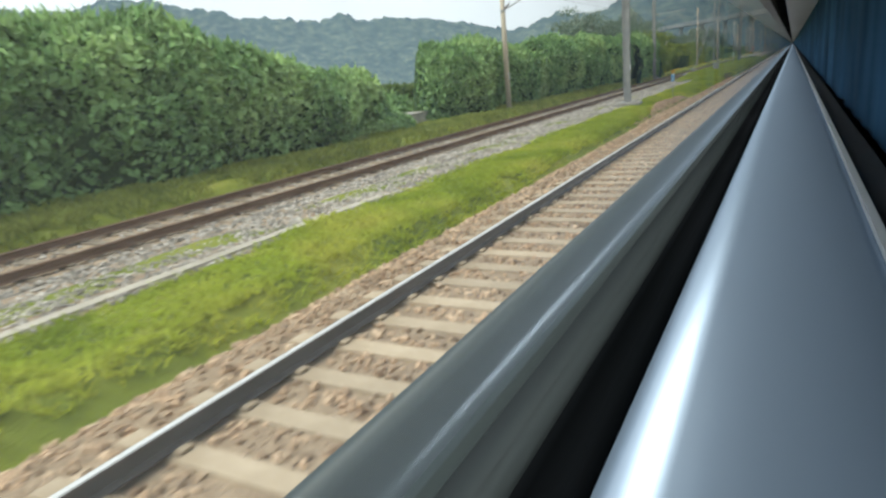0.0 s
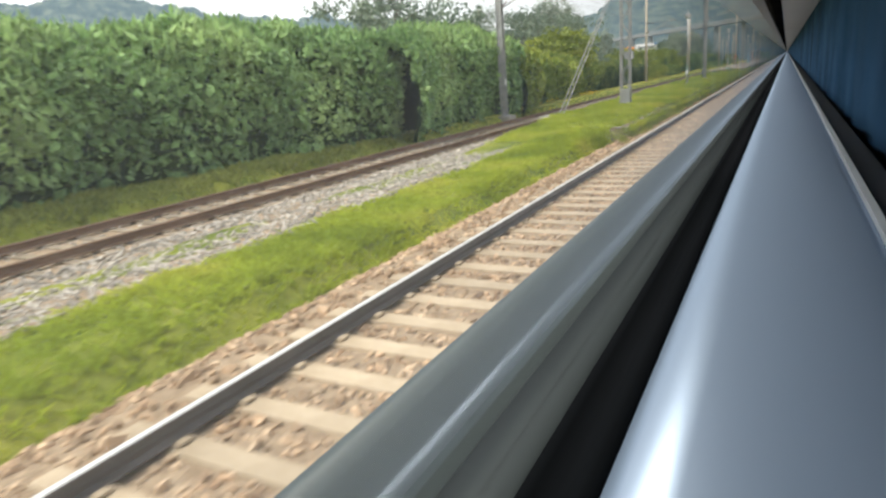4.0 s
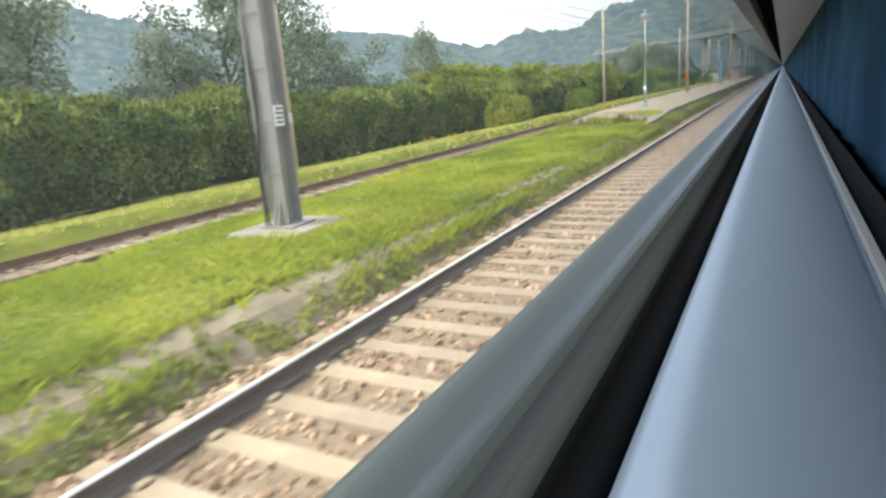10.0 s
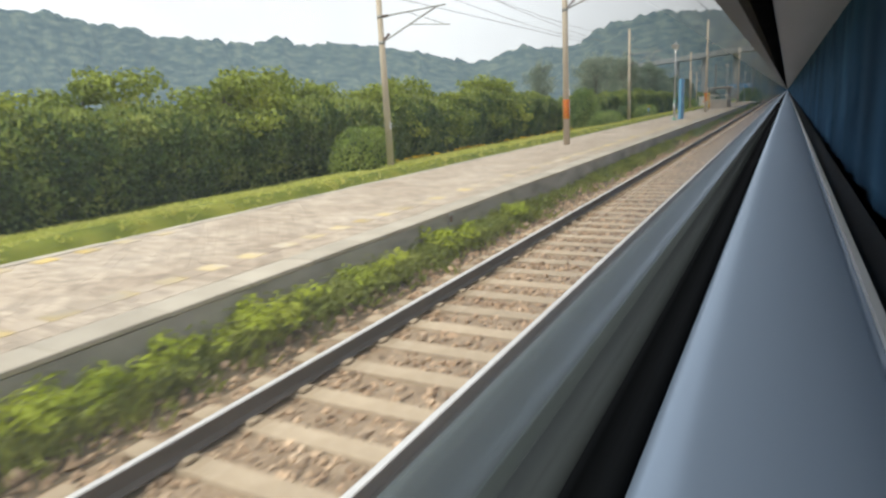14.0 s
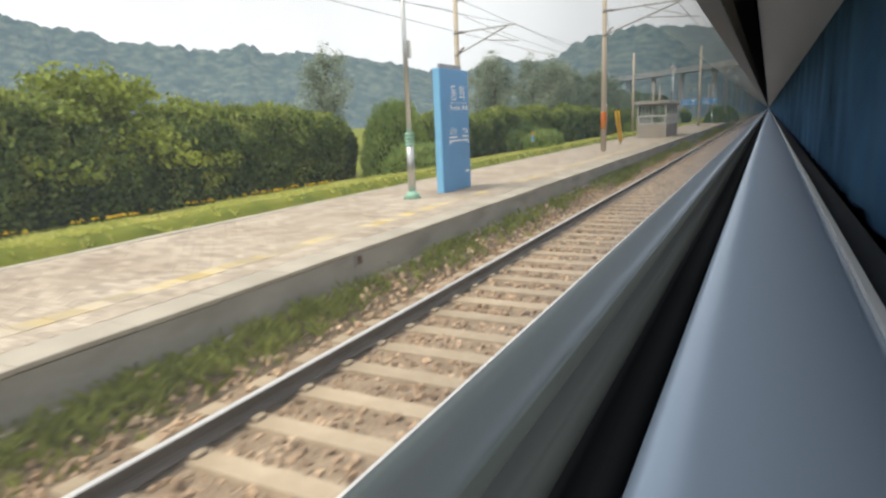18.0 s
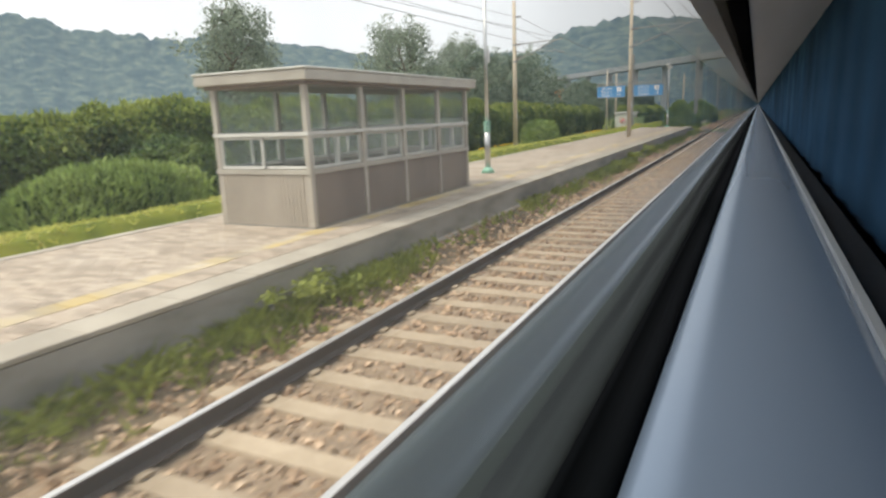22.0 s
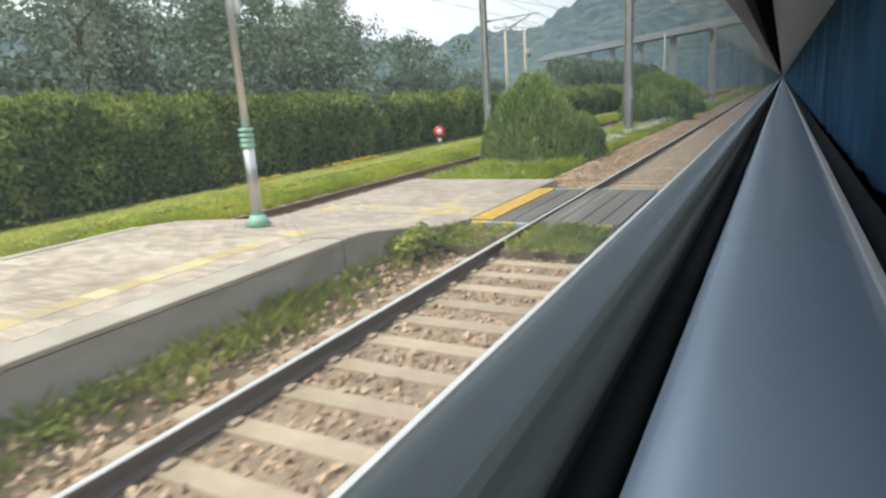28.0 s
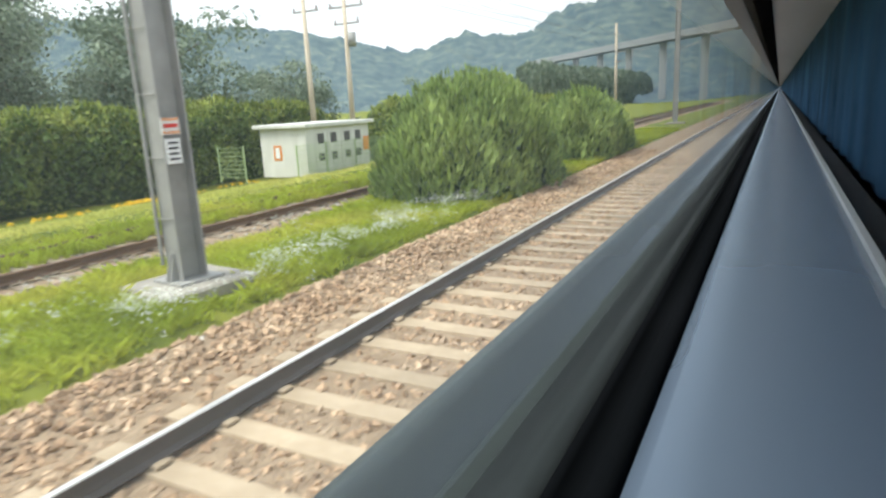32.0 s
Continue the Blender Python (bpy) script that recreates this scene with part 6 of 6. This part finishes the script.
clump("juniper_bush", -6.9, 294.0, -0.12, 1.7, 4.5, 2.3, M_juniper, 0.18, 8000, "broad shaggy juniper bush further down the line", upright=1.2, power=1.9)
clump("vine_mound", -15.0, 8.6, 0.0, 1.2, 1.9, 0.8, M_vine, 0.10, 4600, "low mound of vines by a concrete box", "thicket")


# ---------- grass, weeds and flowers ----------
def blades(name, xs, ys, zs, h, material, label, n_per=5, lean=0.5, wid=0.008, category="grass"):
    n = len(xs)
    m = n * n_per
    bx_ = np.repeat(xs, n_per) + rng.normal(0, 0.035, m)
    by_ = np.repeat(ys, n_per) + rng.normal(0, 0.035, m)
    bz_ = np.repeat(zs, n_per) - 0.02
    hh = np.repeat(h, n_per) * rng.uniform(0.5, 1.3, m)
    an = rng.uniform(0, 2 * np.pi, m)
    ln = rng.uniform(0.1, 1.0, m) * lean * hh
    wx, wy = -np.sin(an) * wid, np.cos(an) * wid
    g = rng.uniform(0.7, 1.7, m)
    wx, wy = wx * g, wy * g
    base = np.stack([bx_, by_, bz_], -1)
    mid = base + np.stack([np.cos(an) * ln * 0.35, np.sin(an) * ln * 0.35, hh * 0.6], -1)
    tip = base + np.stack([np.cos(an) * ln, np.sin(an) * ln, hh], -1)
    w3 = np.stack([wx, wy, 0 * wx], -1)
    V = np.stack([base - w3, base + w3, mid + w3 * 0.8, tip, mid - w3 * 0.8], 1).reshape(-1, 3)
    F = np.arange(m)[:, None] * 5 + np.arange(5)[None]
    return tagged(bulk(name, V, F, material), label, category, kind="stuff")


def spread(n, x0, x1, y0, y1, keep):
    x_, y_ = scatter(n, x0, x1, y0, y1)
    k = keep(x_, y_)
    x_, y_ = x_[k], y_[k]
    return x_, y_, ground_z(x_, y_)


x_, y_, z_ = spread(15000, -6.95, -4.95, -12, 46, lambda x, y: (wav(x, y, 0.7) > -0.95) & (x < grass_edge(y)))
blades("grass", x_, y_, z_, 0.11 + 0.04 * wav(x_, y_, 0.9), M_blade, "bright yellow-green grass strip between the tracks", 6, 1.5, 0.009)
x_, y_, z_ = spread(26000, -8.6, -4.82, 44, 109, lambda x, y: wav(x, y, 0.6) > -0.95)
blades("grass", x_, y_, z_, 0.10 + 0.05 * wav(x_, y_, 0.9), M_blade, "short yellow-green grass on the old platform", 6, 1.6, 0.009)
x_, y_, z_ = spread(18000, -8.7, -5.42, 256.6, 310, lambda x, y: wav(x, y, 0.6) > -0.9)
k = np.hypot(x_ + 6.62, y_ - 274.2) > 0.75
x_, y_, z_ = x_[k], y_[k], z_[k]
blades("grass", x_, y_, z_, 0.16 + 0.07 * wav(x_, y_, 0.9), M_blade, "meadow grass between the tracks", 6, 1.4, 0.009)
x_, y_, z_ = spread(38000, -20.5, -11.7, 44, 300, lambda x, y: wav(x, y, 0.6) > -0.7)
blades("grass", x_, y_, z_, 0.11 + 0.05 * wav(x_, y_, 0.9), M_verge, "rough grass verge at the hedge foot", 4, 1.5, 0.012)
x_, y_, z_ = spread(9000, -14.6, -11.9, -13, 46, lambda x, y: wav(x, y, 0.6) > -0.85)
blades("grass", x_, y_, z_, 0.2 + 0.08 * wav(x_, y_, 0.9), M_weed, "weeds along the siding", 5, 1.2, 0.012)
# grass coming up through the paving at the platform's start
x_, y_ = scatter(2400, -8.3, -5.0, 109.2, 115.6)
k = (np.abs(x_ + 6.4) < 1.4) & (wav(x_, y_, 1.3) > -0.05)
blades("grass", x_[k], y_[k], PLAT_Z - 0.02 - start_dip(y_[k]), np.full(k.sum(), 0.09), M_blade, "grass grown through the paving", 6, 0.8, 0.01)


def weeds(name, xs, ys, zs, size, n_leaf, material, leaf, label):
    n = len(xs)
    m = n * n_leaf
    d = rng.normal(size=(m, 3))
    d /= np.linalg.norm(d, axis=1)[:, None]
    d[:, 2] = np.abs(d[:, 2])
    s = np.repeat(size, n_leaf)
    P = np.stack([np.repeat(xs, n_leaf), np.repeat(ys, n_leaf), np.repeat(zs, n_leaf)], -1) + d * (s * rng.uniform(0.3, 1.0, m))[:, None]
    V, F = leaves_at(P, d + np.array([0, 0, 0.5]), leaf, 0.6, aspect=0.4)
    return tagged(bulk(name, V, F, material), label, "weeds", kind="stuff")


y_ = rng.uniform(50, 251, 2300)
dens = np.clip(0.55 + 0.6 * wav(0 * y_, y_, 0.35, 2.0) + 0.35 * ((y_ > 109) & (y_ < 150)), 0.05, 1.0)
y_ = y_[rng.random(len(y_)) < dens]
x_ = -4.72 + np.abs(rng.normal(0, 0.17, len(y_)))
big = np.where(y_ < 165, 0.16, 0.105) * rng.uniform(0.5, 1.5, len(y_)) * (1 + 0.5 * wav(0 * y_, y_, 0.5))
weeds("weeds", x_, y_, np.interp(-x_, [4.2, 4.6, 4.8], [-0.2, -0.05, 0.0]), np.clip(big, 0.04, 0.35), 60, M_weed, 0.027, "clumps of leafy weeds along the platform foot")
y_ = rng.uniform(48, 251, 30000)
y_ = y_[rng.random(len(y_)) < np.clip(np.where(y_ < 150, 0.6, 0.2) + 0.8 * wav(0 * y_, y_, 0.6, 3.0), 0.06, 1)]
x_ = -4.70 + np.abs(rng.normal(0, 0.2, len(y_)))
blades("grass", x_, y_, np.interp(-x_, [4.2, 4.6, 4.8], [-0.2, -0.05, 0.0]), rng.uniform(0.07, 0.22, len(y_)), M_weed, "thin grass along the platform foot", 6, 1.1, 0.007)
for yc, sz in ((113.6, 0.42), (115.4, 0.34), (117.3, 0.3), (120.6, 0.36), (122.8, 0.36), (123.8, 0.36), (125.1, 0.36), (126.9, 0.32), (129.0, 0.38), (131.5, 0.3), (197.7, 0.32), (215.5, 0.2), (219.5, 0.3), (223.0, 0.42), (249.3, 0.34), (104.5, 0.4), (98.2, 0.3)):
    xs_ = np.full(14, -4.62) + rng.normal(0, 0.14, 14)
    weeds("weed_clump", xs_, yc + rng.normal(0, 0.3, 14), rng.uniform(-0.04, 0.55 * sz, 14), np.full(14, sz * 0.55), 60, M_blade if yc < 135 else M_weed, 0.045 if yc < 200 else 0.06, "tall leafy weeds growing against the platform wall")
# scrub in front of the old edge and between the sleepers
y_ = rng.uniform(44, 112, 2600)
y_ = y_[rng.random(len(y_)) < np.clip(0.65 + 0.6 * wav(0 * y_, y_, 0.4, 1.0), 0, 1)]
x_ = rng.normal(-4.33, 0.11, len(y_))
weeds("weeds", x_, y_, np.interp(-x_, [4.2, 4.36, 4.52], [-0.19, -0.06, 0.06]), rng.uniform(0.07, 0.2, len(y_)), 40, M_weed, 0.032, "scrubby weeds before the old platform edge")
x_ = np.r_[rng.uniform(-3.35, -2.2, 90), rng.uniform(-4.6, -3.7, 30)]
y_ = rng.uniform(249.8, 251.3, 120)
weeds("weeds", x_, y_, np.full(120, -0.06), rng.uniform(0.06, 0.15, 120), 50, M_weed, 0.03, "patch of weeds between the rails before the crossing")
# grass grown over the siding's far rail past the crossing
x_, y_ = scatter(7000, -12.0, -10.6, 249, 300)
blades("grass", x_, y_, np.full(7000, -0.16), rng.uniform(0.12, 0.26, 7000), M_blade, "grass grown over the siding", 5, 1.2, 0.01)
x_, y_ = scatter(5200, -8.5, -5.5, 256.7, 268)
k = wav(x_, y_, 0.9, 2.0) > -0.5
blades("grass", x_[k], y_[k], ground_z(x_[k], y_[k]), rng.uniform(0.12, 0.3, k.sum()), M_blade, "tall pale meadow grass past the crossing", 5, 1.0, 0.007)
x_, y_ = rng.uniform(-8.6, -4.9, 90), rng.uniform(109.3, 110.2, 90)
blades("grass", x_, y_, np.full(90, 0.22), rng.uniform(0.2, 0.55, 90), M_weed, "tall tufts of grass at the platform's broken end", 8, 0.4, 0.008)
# grass creeping over the old edge
y_ = rng.uniform(46, 109, 5200)
y_ = y_[rng.random(len(y_)) < np.clip(0.45 + 0.9 * wav(0 * y_, y_, 0.7, 4.0), 0.04, 1)]
x_ = np.where(rng.random(len(y_)) < 0.6, rng.normal(-4.8, 0.06, len(y_)), rng.normal(-4.34, 0.07, len(y_)))
blades("grass", x_, y_, np.where(x_ < -4.6, 0.12, 0.02), rng.uniform(0.06, 0.2, len(y_)), M_blade, "grass creeping over the old platform edge", 6, 1.3, 0.009)
# overgrown start of the platform
y_ = np.r_[rng.uniform(107.5, 109.1, 500), rng.uniform(107, 131, 800)]
x_ = np.r_[rng.uniform(-8.7, -4.85, 500), rng.normal(-4.58, 0.09, 800)]
z_ = np.r_[ground_z(x_[:500], y_[:500]), np.full(800, -0.02)]
weeds("weeds", x_, y_, z_, np.r_[rng.uniform(0.05, 0.14, 500), rng.uniform(0.1, 0.3, 800) * (1 + 0.5 * wav(0 * y_[500:], y_[500:], 1.1))], 42, M_weed, 0.032, "leafy weeds hiding the platform's overgrown end")
x_, y_ = rng.uniform(-3.3, -2.25, 420), rng.uniform(250.0, 251.25, 420)
blades("grass", x_, y_, np.full(420, -0.07), rng.uniform(0.08, 0.2, 420), M_weed, "tuft of green grass between the rails at the crossing", 7, 0.9, 0.008)
# flowers: patches (x, spread, y, spread, how many)
FLOWERS = ((-12.6, 0.25, 63, 1.6, 9), (-12.6, 0.2, 72.3, 0.9, 26), (-14.5, 0.8, 108, 3.0, 14), (-16.5, 0.5, 148.5, 1.2, 26), (-17.8, 0.5, 157, 1.5, 24), (-18.6, 0.2, 165.5, 0.3, 9), (-18.6, 0.25, 168.6, 0.7, 22),
           (-18.4, 0.25, 171.8, 0.5, 10), (-18.5, 0.3, 175.8, 0.8, 20), (-17.2, 0.4, 177.4, 0.8, 14), (-18.0, 0.5, 190, 1.5, 14),
           (-14.9, 0.2, 227.8, 0.5, 7), (-16.0, 0.25, 233.4, 0.35, 14), (-16.6, 0.4, 236.8, 1.2, 16), (-14.5, 0.2, 256.9, 0.45, 14), (-17.0, 0.3, 265.2, 1.1, 44), (-14.3, 0.25, 279.3, 0.4, 24), (-15.2, 0.3, 277.5, 0.6, 12), (-15.5, 0.5, 283, 1.5, 14))
x_, y_ = (np.concatenate(q) for q in zip(*[(rng.normal(cx, sx_, n), rng.normal(cy, sy_, n)) for cx, sx_, cy, sy_, n in FLOWERS]))
weeds("yellow_flowers", x_, y_, ground_z(x_, y_) + 0.2, np.full(len(y_), 0.09), 11, M_flower_y, 0.04, "yellow flowers in the verge grass")
x_ = np.r_[rng.uniform(-8.4, -5.7, 420), rng.normal(-6.0, 0.3, 1300)]
y_ = np.r_[rng.uniform(256.5, 283, 420), rng.uniform(262, 283, 1300)]
k = (wav(x_, y_, 0.8, 1.0) > -0.25) & (np.hypot(x_ + 6.62, y_ - 274.2) > 0.9)
weeds("white_flowers", x_[k], y_[k], ground_z(x_[k], y_[k]) + 0.24, np.full(k.sum(), 0.13), 9, M_flower_w, 0.017, "small white meadow flowers between the tracks")
x_ = rng.uniform(-8.2, -5.2, 160)
y_ = rng.uniform(60, 108, 160)
weeds("white_flowers", x_, y_, ground_z(x_, y_) + 0.1, np.full(160, 0.06), 6, M_flower_w, 0.012, "scattered white clover in the grass")

# ---------- far things ----------
M_viaduct = paint("viaduct_concrete", (0.33, 0.35, 0.36), 0.8)
via = thing("viaduct", 0, 0, 0, "distant concrete road viaduct on tall piers before the hill", "viaduct")
va, vb = Vector((-165, 731, 27)), Vector((20, 520, 27.5))
dv = vb - va
ang = math.degrees(math.atan2(dv.y, dv.x))
deck = boxed("deck", (dv.length, 9, 1.9), (0, 0, 0), M_viaduct, via)
deck.matrix_basis = Matrix.Translation((va + vb) / 2) @ pose(0, 0, 0, 0, 0, ang)
par = boxed("parapet", (dv.length, 0.6, 1.1), (0, 0, 0), M_viaduct, via)
par.matrix_basis = Matrix.Translation((va + vb) / 2 + Vector((0, -4.5, 1.9))) @ pose(0, 0, 0, 0, 0, ang)
for k in range(9):
    c = va + dv * (0.04 + 0.115 * k)
    boxed("pier", (3.2, 2.6, c.z + 8), (c.x, c.y, (c.z - 8) / 2), M_viaduct, via)


def house(x, y, z, w, d, h, roof, wall_m, label, rz=0.0):
    p = thing("village_house", x, y, z, label, "house", "village houses", rz)
    boxed("wall", (w, d, h + 1.5), (0, 0, h / 2 - 0.75), wall_m, p)
    bm = bmesh.new()
    vs = [bm.verts.new(v) for v in ((-w / 2 - 0.4, -d / 2 - 0.4, h), (w / 2 + 0.4, -d / 2 - 0.4, h), (w / 2 + 0.4, d / 2 + 0.4, h), (-w / 2 - 0.4, d / 2 + 0.4, h), (-w / 2 - 0.4, 0, h + d * 0.24), (w / 2 + 0.4, 0, h + d * 0.24))]
    for f in ((0, 1, 5, 4), (2, 3, 4, 5), (0, 4, 3), (1, 2, 5), (3, 2, 1, 0)):
        bm.faces.new([vs[i] for i in f])
    part("roof", bm, roof, p)
    for k in range(3):
        boxed("window", (w * 0.16, 0.1, h * 0.35), (w * (k - 1) * 0.3, -d / 2 - 0.03, h * 0.55), M_darksteel, p)
    return p


M_roof_blue = paint("blue_roof", (0.12, 0.22, 0.36), 0.5)
M_roof_grey = paint("grey_roof", (0.45, 0.46, 0.47), 0.6)
for x, y, w, d, h, rf, r in ((-150, 112, 16, 7, 3.0, M_roof_grey, 30), (-158, 130, 24, 8, 2.6, M_roof_grey, 25), (-172, 150, 22, 9, 3.4, M_roof_blue, 20), (-146, 146, 12, 6, 2.2, M_roof_blue, 40), (-185, 118, 14, 8, 3.0, M_white, 15), (-165, 168, 12, 7, 3.0, M_white, 10)):
    house(x, y, float(ground_z(x, y)), w, d, h + 0.9, rf, M_offwhite, "pale village building with a low roof among fields", r)
for x, y, z, w, d, h, rf, wm in ((-118, 660, 13, 16, 8, 4.5, M_white, M_offwhite), (-134, 668, 12, 8, 7, 4, M_orange, M_orange), (-104, 664, 14, 12, 8, 4, M_roof_blue, M_offwhite)):
    house(x, y, z, w, d, h, rf, wm, "distant building on the slope below the viaduct", 25)
